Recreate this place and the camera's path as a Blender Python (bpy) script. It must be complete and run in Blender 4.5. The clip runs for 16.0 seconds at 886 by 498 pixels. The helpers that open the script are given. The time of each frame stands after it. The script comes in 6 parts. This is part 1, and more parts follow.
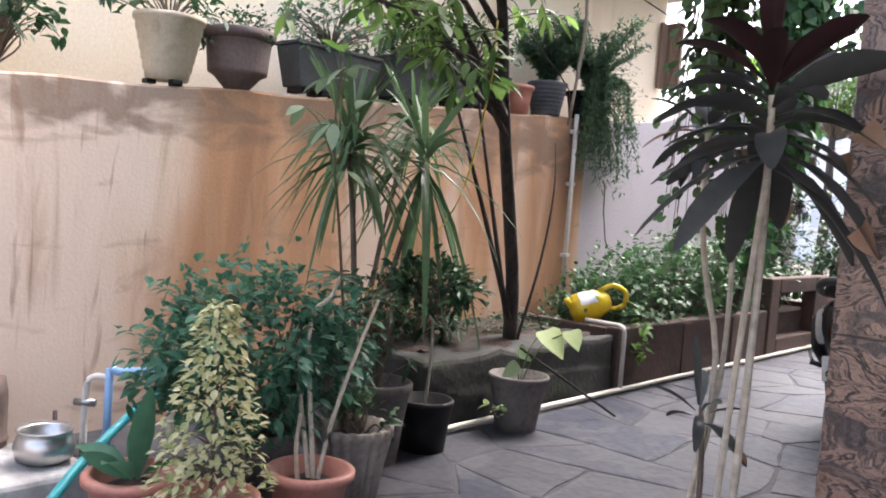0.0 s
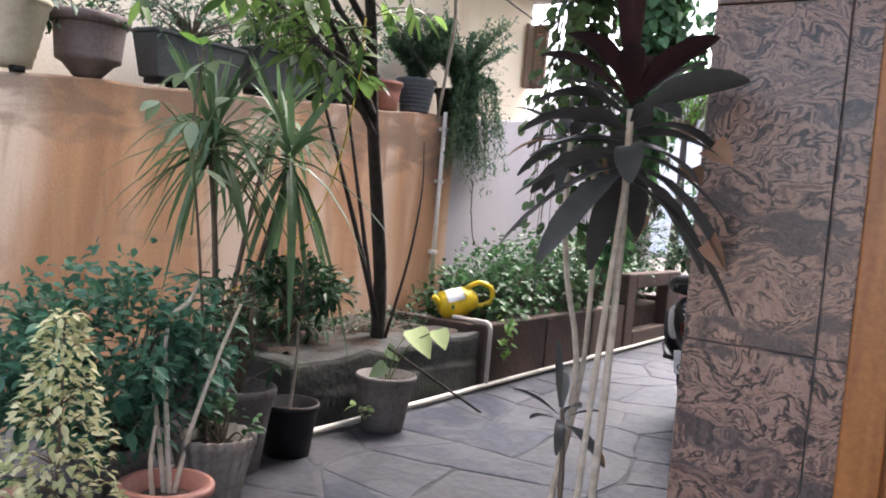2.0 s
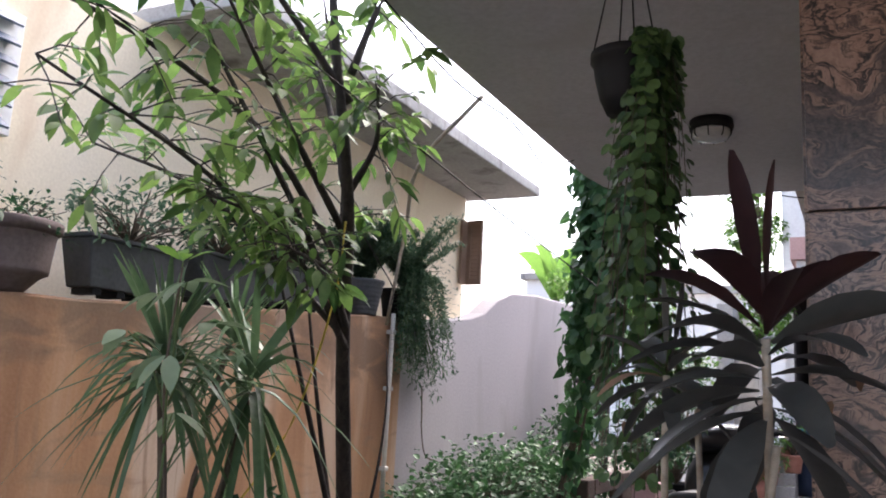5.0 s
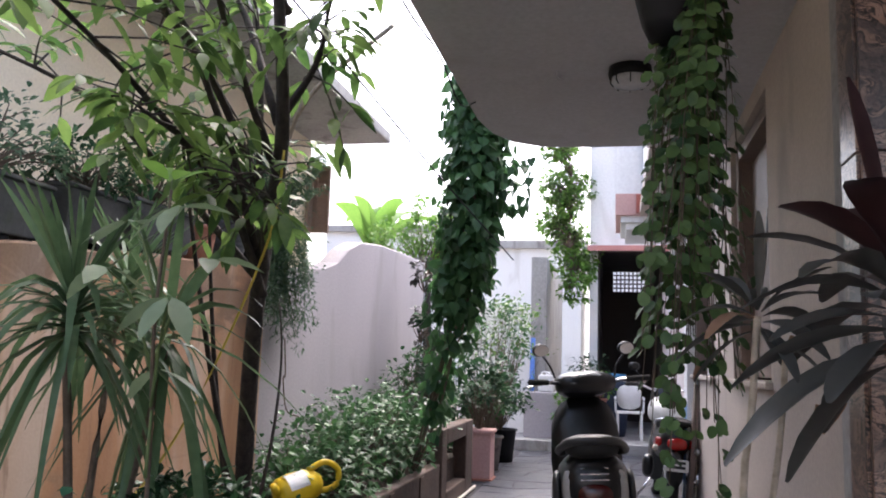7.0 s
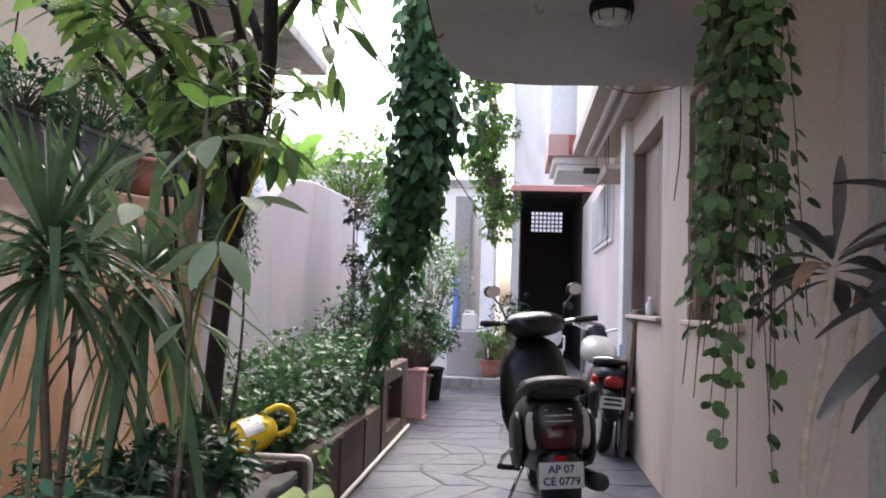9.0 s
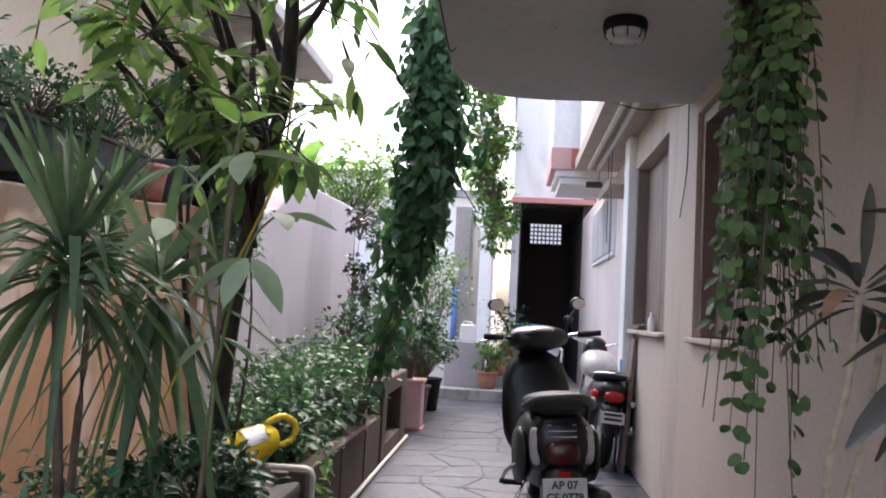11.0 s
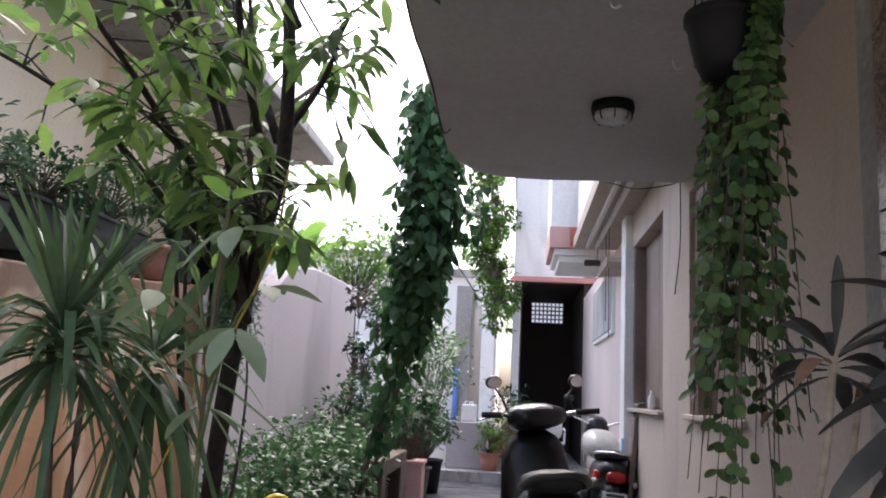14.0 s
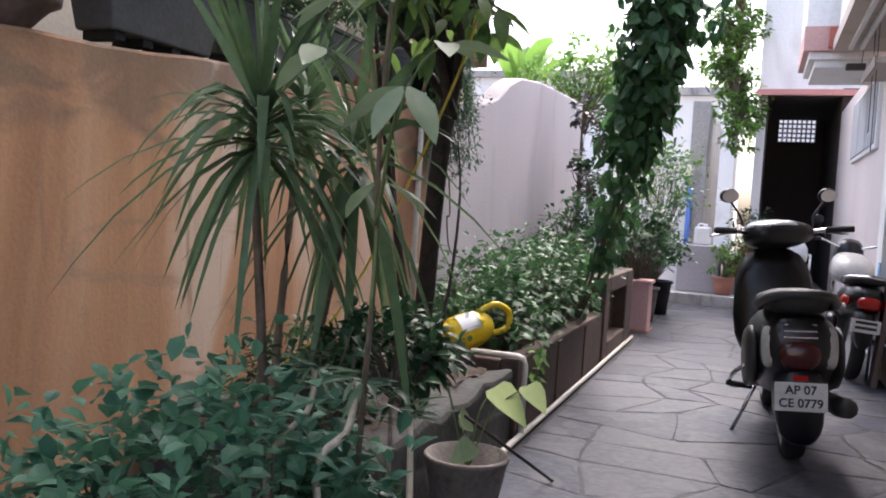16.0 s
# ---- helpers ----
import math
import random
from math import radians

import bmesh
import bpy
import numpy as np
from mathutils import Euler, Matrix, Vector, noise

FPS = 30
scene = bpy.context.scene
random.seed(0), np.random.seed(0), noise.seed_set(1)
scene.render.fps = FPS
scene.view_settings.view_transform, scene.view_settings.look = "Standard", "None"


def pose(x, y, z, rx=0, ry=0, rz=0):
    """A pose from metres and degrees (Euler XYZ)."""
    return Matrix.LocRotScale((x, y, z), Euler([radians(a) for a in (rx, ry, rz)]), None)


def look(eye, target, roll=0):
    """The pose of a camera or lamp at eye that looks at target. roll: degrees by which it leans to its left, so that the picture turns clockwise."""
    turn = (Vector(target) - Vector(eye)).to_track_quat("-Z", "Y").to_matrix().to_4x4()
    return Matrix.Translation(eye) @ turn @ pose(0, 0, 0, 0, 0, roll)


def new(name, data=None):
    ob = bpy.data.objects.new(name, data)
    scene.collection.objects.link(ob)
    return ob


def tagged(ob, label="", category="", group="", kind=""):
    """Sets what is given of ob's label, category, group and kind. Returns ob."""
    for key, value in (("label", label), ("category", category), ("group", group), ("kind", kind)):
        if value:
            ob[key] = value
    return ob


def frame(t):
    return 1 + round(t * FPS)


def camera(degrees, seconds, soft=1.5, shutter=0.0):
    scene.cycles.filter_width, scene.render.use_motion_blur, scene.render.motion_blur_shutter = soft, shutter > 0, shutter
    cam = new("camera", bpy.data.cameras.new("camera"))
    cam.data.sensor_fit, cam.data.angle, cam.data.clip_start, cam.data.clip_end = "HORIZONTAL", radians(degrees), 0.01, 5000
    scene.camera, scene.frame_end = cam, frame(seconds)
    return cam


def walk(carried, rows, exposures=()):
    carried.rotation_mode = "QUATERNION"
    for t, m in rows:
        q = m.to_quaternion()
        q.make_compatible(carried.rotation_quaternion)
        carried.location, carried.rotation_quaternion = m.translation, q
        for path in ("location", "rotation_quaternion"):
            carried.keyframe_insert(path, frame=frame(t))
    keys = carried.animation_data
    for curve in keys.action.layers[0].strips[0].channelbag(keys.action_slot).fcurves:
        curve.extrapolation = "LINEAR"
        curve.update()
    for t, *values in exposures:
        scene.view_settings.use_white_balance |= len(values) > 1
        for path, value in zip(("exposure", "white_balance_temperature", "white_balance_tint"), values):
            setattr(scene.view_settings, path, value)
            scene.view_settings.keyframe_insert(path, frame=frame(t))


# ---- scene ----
cam = camera(56.3, 16.0, soft=1.9)
PATH = [
    (0, (3.647, -1.197, 1.156), (2.301, 0.278, 1.043), 4.2),
    (0.5, (3.628, -1.192, 1.162), (2.386, 0.367, 0.999), 4.3),
    (1, (3.612, -1.183, 1.146), (2.416, 0.41, 0.965), 4.6),
    (1.5, (3.601, -1.168, 1.167), (2.42, 0.435, 0.981), 4.9),
    (2, (3.63, -1.164, 1.196), (2.532, 0.504, 1.087), 4.9),
    (2.5, (3.611, -1.139, 1.234), (2.526, 0.541, 1.249), 4.4),
    (3, (3.556, -1.067, 1.274), (2.469, 0.603, 1.443), 3.3),
    (3.25, (3.505, -1.040, 1.300), (2.417, 0.622, 1.532), 3.4),
    (3.5, (3.44, -1.017, 1.317), (2.354, 0.645, 1.556), 3.5),
    (6, (2.718, -0.972, 1.308), (2.099, 0.882, 1.734), 1.1),
    (6.5, (2.516, -0.964, 1.290), (2.042, 0.943, 1.660), 0.6),
    (7, (2.378, -0.927, 1.279), (1.963, 1.011, 1.546), 1.8),
    (7.5, (2.264, -0.863, 1.293), (1.864, 1.085, 1.512), 1.7),
    (8, (2.163, -0.823, 1.301), (1.824, 1.137, 1.506), 1.2),
    (8.5, (2.082, -0.830, 1.311), (1.867, 1.151, 1.482), 0.9),
    (9, (2.034, -0.833, 1.295), (1.849, 1.154, 1.420), 1.8),
    (11.5, (1.968, -0.838, 1.321), (1.793, 1.147, 1.490), 3.1),
    (12, (1.974, -0.840, 1.331), (1.805, 1.137, 1.582), 3.1),
    (12.5, (1.997, -0.844, 1.343), (1.821, 1.120, 1.677), 2.8),
    (13, (2.009, -0.858, 1.337), (1.828, 1.099, 1.705), 2.3),
    (13.5, (2.016, -0.879, 1.315), (1.836, 1.078, 1.690), 2.0),
    (14, (2.018, -0.885, 1.293), (1.827, 1.077, 1.631), 2.8),
    (14.5, (2.015, -0.866, 1.270), (1.749, 1.103, 1.495), 3.2),
    (15, (2.013, -0.816, 1.247), (1.690, 1.154, 1.368), 3.8),
    (15.5, (2.022, -0.730, 1.227), (1.543, 1.212, 1.212), 4.0),
    (16, (2.036, -0.620, 1.206), (1.329, 1.248, 1.100), 3.4),
]
walk(cam, [(t, look(eye, target, roll)) for t, eye, target, roll in PATH], exposures=[(0.0, 2.85, 6300, 15), (2.5, 2.9, 6300, 15), (3.5, 2.6, 6300, 15), (6.0, 2.25, 6300, 16), (9.0, 2.35, 6300, 17), (12.0, 2.3, 6300, 17), (13.0, 2.15, 6300, 17), (15.0, 2.08, 6300, 17), (16.0, 2.28, 6300, 17)])

# ---- world and light ----
world = bpy.data.worlds.new("sky")
scene.world = world
world.use_nodes = True
wn = world.node_tree.nodes
sky = wn.new("ShaderNodeTexSky")
sky.sky_type = "NISHITA"
sky.sun_disc = False
sky.sun_elevation = radians(58)
sky.sun_rotation = radians(2)
sky.dust_density = 6.0
sky.air_density = 1.0
wn["Background"].inputs["Strength"].default_value = 0.15
haze = wn.new("ShaderNodeHueSaturation")
haze.inputs["Saturation"].default_value = 0.8
world.node_tree.links.new(sky.outputs[0], haze.inputs["Color"])
world.node_tree.links.new(haze.outputs[0], wn["Background"].inputs[0])
sun_data = bpy.data.lights.new("sun", "SUN")
sun_data.energy, sun_data.angle, sun_data.color = 0.45, radians(40), (1.0, 0.99, 0.97)
sun = new("sun", sun_data)
sun.matrix_world = look((0.3, 8.6, 13.8), (0, 0, 0))


# ---- materials ----
def material(name, rough=0.7, metal=0.0):
    m = bpy.data.materials.new(name)
    m.use_nodes = True
    b = m.node_tree.nodes["Principled BSDF"]
    b.inputs["Roughness"].default_value = rough
    b.inputs["Metallic"].default_value = metal
    return m, m.node_tree.nodes, m.node_tree.links, b


def noise_node(n, l, coord, scale, detail=4.0, stretch=(1, 1, 1), distort=0.0):
    mp = n.new("ShaderNodeMapping")
    mp.inputs["Scale"].default_value = stretch
    l.new(coord, mp.inputs[0])
    t = n.new("ShaderNodeTexNoise")
    t.inputs["Scale"].default_value, t.inputs["Detail"].default_value = scale, detail
    t.inputs["Distortion"].default_value = distort
    l.new(mp.outputs[0], t.inputs["Vector"])
    return t.outputs["Fac"]


def ramp(n, l, fac, stops):
    r = n.new("ShaderNodeValToRGB")
    while len(r.color_ramp.elements) < len(stops):
        r.color_ramp.elements.new(0.5)
    for e, (p, c) in zip(r.color_ramp.elements, stops):
        e.position, e.color = p, (*c, 1)
    l.new(fac, r.inputs[0])
    return r.outputs[0]


def mixed(n, l, fac, a, b, mode="MIX"):
    m = n.new("ShaderNodeMix")
    m.data_type, m.blend_type = "RGBA", mode
    for sock, v in ((m.inputs[0], fac), (m.inputs[6], a), (m.inputs[7], b)):
        if isinstance(v, (int, float)):
            sock.default_value = v
        elif isinstance(v, tuple):
            sock.default_value = (*v, 1)
        else:
            l.new(v, sock)
    return m.outputs[2]


def bumped(n, l, b, height, strength=0.3, distance=0.01):
    u = n.new("ShaderNodeBump")
    u.inputs["Strength"].default_value, u.inputs["Distance"].default_value = strength, distance
    l.new(height, u.inputs["Height"])
    l.new(u.outputs[0], b.inputs["Normal"])


def place(n):
    return n.new("ShaderNodeNewGeometry").outputs["Position"]


def two_scale(name, dark, light, rough=0.75, big=1.5, fine=40.0, bump=0.25, metal=0.0, grime=None, stretch=(1, 1, 1)):
    """A surface with broad patches, fine grain and a little relief."""
    m, n, l, b = material(name, rough, metal)
    co = place(n)
    c = ramp(n, l, noise_node(n, l, co, big, 5, stretch), [(0.3, dark), (0.7, light)])
    f = noise_node(n, l, co, fine, 6)
    c = mixed(n, l, 0.35, c, ramp(n, l, f, [(0.3, tuple(v * 0.75 for v in dark)), (0.7, light)]))
    if grime:
        g = ramp(n, l, noise_node(n, l, co, big * 2.3, 8, stretch, 0.6), [(0.55, (0, 0, 0)), (0.75, (1, 1, 1))])
        c = mixed(n, l, g, c, grime)
    l.new(c, b.inputs["Base Color"])
    bumped(n, l, b, f, bump)
    return m


def plaster_orange():
    m, n, l, b = material("orange_plaster", 0.85)
    co = place(n)
    streak = noise_node(n, l, co, 1.7, 7, (1, 1.3, 0.22), 0.7)
    c = ramp(n, l, streak, [(0.34, (0.30, 0.14, 0.065)), (0.48, (0.44, 0.235, 0.118)), (0.56, (0.52, 0.33, 0.205)), (0.66, (0.60, 0.48, 0.38))])
    worn = n.new("ShaderNodeSeparateXYZ")
    l.new(co, worn.inputs[0])
    ragged = n.new("ShaderNodeMath")
    ragged.operation = "MULTIPLY_ADD"
    ragged.inputs[1].default_value = -1.6
    l.new(noise_node(n, l, co, 1.9, 6, (1, 1, 0.25), 0.5), ragged.inputs[0])
    l.new(worn.outputs["Y"], ragged.inputs[2])
    faded = n.new("ShaderNodeMapRange")
    faded.inputs["From Min"].default_value, faded.inputs["From Max"].default_value = 0.15, -0.45
    faded.inputs["To Max"].default_value = 0.85
    l.new(ragged.outputs[0], faded.inputs["Value"])
    c = mixed(n, l, faded.outputs[0], c, (0.74, 0.62, 0.51))
    run = ramp(n, l, noise_node(n, l, co, 3.6, 9, (1, 1.7, 0.20), 1.1), [(0.57, (0, 0, 0)), (0.80, (0.9, 0.9, 0.9))])
    c = mixed(n, l, run, c, (0.33, 0.20, 0.12))
    blot = ramp(n, l, noise_node(n, l, co, 3.0, 8, (1, 0.7, 2.2), 0.9), [(0.58, (0, 0, 0)), (0.72, (1, 1, 1))])
    c = mixed(n, l, mixed(n, l, 0.6, (0, 0, 0), blot), c, (0.25, 0.17, 0.11))
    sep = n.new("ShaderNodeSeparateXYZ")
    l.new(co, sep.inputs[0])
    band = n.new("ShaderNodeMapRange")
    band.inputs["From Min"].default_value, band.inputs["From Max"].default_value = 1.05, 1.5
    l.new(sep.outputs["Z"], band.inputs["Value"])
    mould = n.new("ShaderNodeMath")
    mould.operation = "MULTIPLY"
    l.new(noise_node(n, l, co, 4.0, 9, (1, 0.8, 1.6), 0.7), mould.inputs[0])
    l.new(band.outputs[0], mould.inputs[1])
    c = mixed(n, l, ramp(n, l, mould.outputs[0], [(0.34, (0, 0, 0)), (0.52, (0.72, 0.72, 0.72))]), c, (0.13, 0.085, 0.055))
    drip = ramp(n, l, noise_node(n, l, co, 6.0, 9, (1, 1.5, 0.14), 1.3), [(0.62, (0, 0, 0)), (0.70, (0.6, 0.6, 0.6))])
    c = mixed(n, l, drip, c, (0.22, 0.13, 0.08))
    f = noise_node(n, l, co, 60, 6)
    c = mixed(n, l, 0.15, c, ramp(n, l, f, [(0.3, (0.30, 0.18, 0.11)), (0.7, (0.54, 0.36, 0.25))]))
    l.new(c, b.inputs["Base Color"])
    bumped(n, l, b, f, 0.25, 0.006)
    return m


def granite_wavy():
    """Salmon granite crossed by fine black wavy veins and broad blue-grey bands."""
    m, n, l, b = material("wavy_granite", 0.28)
    co = place(n)
    warp = noise_node(n, l, co, 3.2, 4, (1, 1, 1.6), 0.4)
    bend = n.new("ShaderNodeVectorMath")
    bend.operation = "ADD"
    lift = n.new("ShaderNodeCombineXYZ")
    l.new(warp, lift.inputs[2])
    scaled = n.new("ShaderNodeVectorMath")
    scaled.operation = "SCALE"
    scaled.inputs["Scale"].default_value = 0.35
    l.new(lift.outputs[0], scaled.inputs[0])
    l.new(co, bend.inputs[0])
    l.new(scaled.outputs[0], bend.inputs[1])
    at = bend.outputs[0]
    vein = noise_node(n, l, at, 1.0, 7, (7.5, 7.5, 17.0), 1.1)
    c = ramp(n, l, vein, [(0.30, (0.10, 0.065, 0.052)), (0.38, (0.34, 0.215, 0.165)), (0.435, (0.42, 0.28, 0.215)), (0.462, (0.022, 0.018, 0.018)), (0.487, (0.014, 0.012, 0.013)), (0.512, (0.36, 0.23, 0.175)), (0.57, (0.44, 0.30, 0.235)), (0.60, (0.05, 0.038, 0.035)), (0.625, (0.33, 0.215, 0.17)), (0.72, (0.16, 0.11, 0.09))])
    smoke = noise_node(n, l, at, 1.0, 5, (2.4, 2.4, 8.5), 0.7)
    c = mixed(n, l, ramp(n, l, smoke, [(0.53, (0, 0, 0)), (0.60, (0.88, 0.88, 0.88))]), c, (0.062, 0.058, 0.060))
    thread = ramp(n, l, noise_node(n, l, at, 1.0, 8, (14, 14, 40), 1.6), [(0.46, (0, 0, 0)), (0.49, (0.8, 0.8, 0.8)), (0.52, (0, 0, 0))])
    c = mixed(n, l, thread, c, (0.035, 0.028, 0.027))
    grain = noise_node(n, l, co, 130, 4)
    c = mixed(n, l, 0.15, c, ramp(n, l, grain, [(0.35, (0.02, 0.02, 0.02)), (0.65, (0.36, 0.28, 0.23))]))
    c = mixed(n, l, 1.0, c, (0.84, 0.82, 0.80), "MULTIPLY")
    l.new(c, b.inputs["Base Color"])
    bumped(n, l, b, grain, 0.05, 0.003)
    return m


def slate():
    m, n, l, b = material("slate_paving", 0.6)
    b.inputs["Specular IOR Level"].default_value = 0.24
    co = place(n)
    rnd = n.new("ShaderNodeObjectInfo").outputs["Random"]
    c = ramp(n, l, rnd, [(0.0, (0.010, 0.014, 0.030)), (0.25, (0.024, 0.028, 0.040)), (0.55, (0.055, 0.056, 0.064)), (0.8, (0.017, 0.024, 0.046)), (1.0, (0.011, 0.017, 0.036))])
    patch = noise_node(n, l, co, 4.2, 9, (1, 1, 1), 0.5)
    c = mixed(n, l, ramp(n, l, patch, [(0.49, (0, 0, 0)), (0.57, (0.85, 0.85, 0.85))]), c, (0.085, 0.086, 0.098))
    f = noise_node(n, l, co, 25, 8)
    c = mixed(n, l, 0.3, c, ramp(n, l, f, [(0.3, (0.012, 0.014, 0.020)), (0.7, (0.10, 0.10, 0.11))]))
    l.new(c, b.inputs["Base Color"])
    r = n.new("ShaderNodeMapRange")
    r.inputs["To Min"].default_value, r.inputs["To Max"].default_value = 0.30, 0.72
    l.new(patch, r.inputs["Value"])
    l.new(r.outputs[0], b.inputs["Roughness"])
    bumped(n, l, b, f, 0.35, 0.008)
    return m


def leaf_mat(name, dark, light, rough=0.42, dry=None, dry_from=0.8, glow=0.35):
    """Leaves: each one of its own tone, with light passing through."""
    m, n, l, b = material(name, rough)
    b.inputs["Specular IOR Level"].default_value = 0.3
    rnd = n.new("ShaderNodeNewGeometry").outputs["Random Per Island"]
    stops = [(0.0, dark), (0.75, light)] if not dry else [(0.0, dark), (dry_from - 0.05, light), (dry_from, dry)]
    c = ramp(n, l, rnd, stops)
    f = noise_node(n, l, place(n), 30, 3)
    c = mixed(n, l, 0.25, c, ramp(n, l, f, [(0.3, dark), (0.7, light)]))
    l.new(c, b.inputs["Base Color"])
    tr = n.new("ShaderNodeBsdfTranslucent")
    l.new(c, tr.inputs[0])
    mx = n.new("ShaderNodeMixShader")
    mx.inputs[0].default_value = glow
    l.new(b.outputs[0], mx.inputs[1])
    l.new(tr.outputs[0], mx.inputs[2])
    l.new(mx.outputs[0], n["Material Output"].inputs[0])
    return m


def plain(name, colour, rough=0.5, metal=0.0, vary=0.2, scale=18.0, bump=0.1):
    return two_scale(name, tuple(v * (1 - vary) for v in colour), colour, rough, scale / 8, scale * 2, bump, metal)


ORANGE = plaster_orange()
GRANITE = granite_wavy()
SLATE = slate()
LILAC = two_scale("lilac_plaster", (0.40, 0.37, 0.39), (0.49, 0.455, 0.47), 0.85, 1.2, 50, 0.15, grime=(0.36, 0.33, 0.33), stretch=(1, 1, 0.3))
CREAM = two_scale("cream_wall_paint", (0.77, 0.64, 0.45), (0.86, 0.76, 0.58), 0.85, 1.0, 60, 0.12, grime=(0.62, 0.46, 0.30), stretch=(1, 1, 0.3))
# Peach house paint, darkened to carry the shade of the porch side.
PALE = two_scale("pale_wall_toned_for_shade", (0.45, 0.385, 0.33), (0.55, 0.475, 0.41), 0.8, 1.1, 55, 0.12, grime=(0.33, 0.285, 0.25), stretch=(1, 1, 0.3))
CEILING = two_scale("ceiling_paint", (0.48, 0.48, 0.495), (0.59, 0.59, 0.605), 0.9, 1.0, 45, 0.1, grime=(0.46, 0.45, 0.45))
CONCRETE = two_scale("weathered_concrete", (0.28, 0.27, 0.26), (0.46, 0.45, 0.43), 0.9, 2.0, 35, 0.4, grime=(0.14, 0.13, 0.12), stretch=(1, 1, 0.3))
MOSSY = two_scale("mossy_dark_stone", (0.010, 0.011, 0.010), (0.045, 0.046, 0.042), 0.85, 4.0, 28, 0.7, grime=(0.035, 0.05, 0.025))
BROWNSTONE = two_scale("brown_planter_render", (0.042, 0.027, 0.021), (0.10, 0.062, 0.046), 0.85, 3.0, 30, 0.5, grime=(0.06, 0.05, 0.04))
SOIL = two_scale("soil", (0.025, 0.018, 0.013), (0.075, 0.05, 0.035), 1.0, 14, 60, 1.0)
GROUT = two_scale("mortar_joints", (0.024, 0.024, 0.028), (0.075, 0.075, 0.08), 0.85, 4, 40, 0.4)
EARTH = two_scale("bare_ground", (0.12, 0.10, 0.08), (0.24, 0.21, 0.17), 0.95, 0.6, 12, 0.5)
PVC = plain("white_pvc_pipe", (0.72, 0.68, 0.60), 0.4, vary=0.25)
WHITE = two_scale("white_house_paint", (0.80, 0.79, 0.775), (0.86, 0.855, 0.84), 0.8, 0.8, 30, 0.1, grime=(0.62, 0.60, 0.57), stretch=(1, 1, 0.3))
PINK = two_scale("pink_band_paint", (0.56, 0.33, 0.30), (0.66, 0.43, 0.39), 0.8, 2.0, 40, 0.1)
REDPAINT = plain("red_oxide_paint", (0.48, 0.13, 0.09), 0.6)
FADEDRED = plain("faded_red_paint", (0.56, 0.25, 0.22), 0.7)
# Near-black puts the passage's shade into its surfaces; also black fittings and cords.
DARKROOM = plain("passage_shade_and_black_fittings", (0.06, 0.045, 0.04), 0.9)
WOOD = two_scale("varnished_wood", (0.24, 0.085, 0.02), (0.42, 0.17, 0.045), 0.35, 5.0, 60, 0.15, stretch=(6, 6, 0.6))
BROWNJAMB = two_scale("brown_window_paint", (0.15, 0.105, 0.085), (0.23, 0.17, 0.14), 0.6, 3.0, 40, 0.1)
BARK = two_scale("dark_bark", (0.012, 0.010, 0.009), (0.055, 0.042, 0.035), 0.9, 12, 60, 0.8, stretch=(3, 3, 0.5))
TWIG = two_scale("grey_stem", (0.20, 0.17, 0.13), (0.42, 0.37, 0.30), 0.8, 12, 60, 0.5)
BROWNSTEM = two_scale("brown_stem", (0.06, 0.045, 0.03), (0.16, 0.12, 0.085), 0.85, 12, 60, 0.5)
CANE = two_scale("tan_cane", (0.34, 0.28, 0.20), (0.58, 0.50, 0.39), 0.7, 12, 60, 0.4, stretch=(1, 1, 3))
GREENSTEM = plain("green_stem", (0.09, 0.14, 0.04), 0.6)
TERRA = two_scale("terracotta_plastic", (0.40, 0.16, 0.11), (0.52, 0.24, 0.18), 0.5, 6, 60, 0.1)
GREYPOT = two_scale("grey_cement_pot", (0.085, 0.075, 0.068), (0.19, 0.17, 0.155), 0.85, 6, 50, 0.4, grime=(0.05, 0.045, 0.04))
BLACKPOT = plain("black_plastic_pot", (0.009, 0.009, 0.010), 0.6, vary=0.4)
BLACKPOT.node_tree.nodes["Principled BSDF"].inputs["Specular IOR Level"].default_value = 0.25
FLUTED = two_scale("fluted_cement_pot", (0.22, 0.19, 0.16), (0.40, 0.36, 0.31), 0.85, 6, 50, 0.4, grime=(0.12, 0.10, 0.085))
CREAMPOT = two_scale("cream_plastic_pot", (0.50, 0.43, 0.31), (0.64, 0.57, 0.43), 0.6, 5, 50, 0.1, grime=(0.36, 0.28, 0.18))
BROWNPOT = two_scale("brown_grey_clay_pot", (0.095, 0.066, 0.060), (0.19, 0.145, 0.135), 0.8, 5, 50, 0.3)
SLATEPOT = two_scale("slate_grey_trough", (0.04, 0.043, 0.046), (0.085, 0.09, 0.092), 0.75, 5, 50, 0.2, grime=(0.05, 0.06, 0.045))
YELLOW = plain("yellow_plastic", (0.80, 0.56, 0.02), 0.35, vary=0.12)
METAL = plain("dented_aluminium", (0.55, 0.54, 0.52), 0.35, 0.9, vary=0.35)
CYAN = plain("cyan_hose", (0.02, 0.34, 0.36), 0.4)
BLUEPIPE = plain("pale_blue_pipe", (0.25, 0.42, 0.66), 0.45)

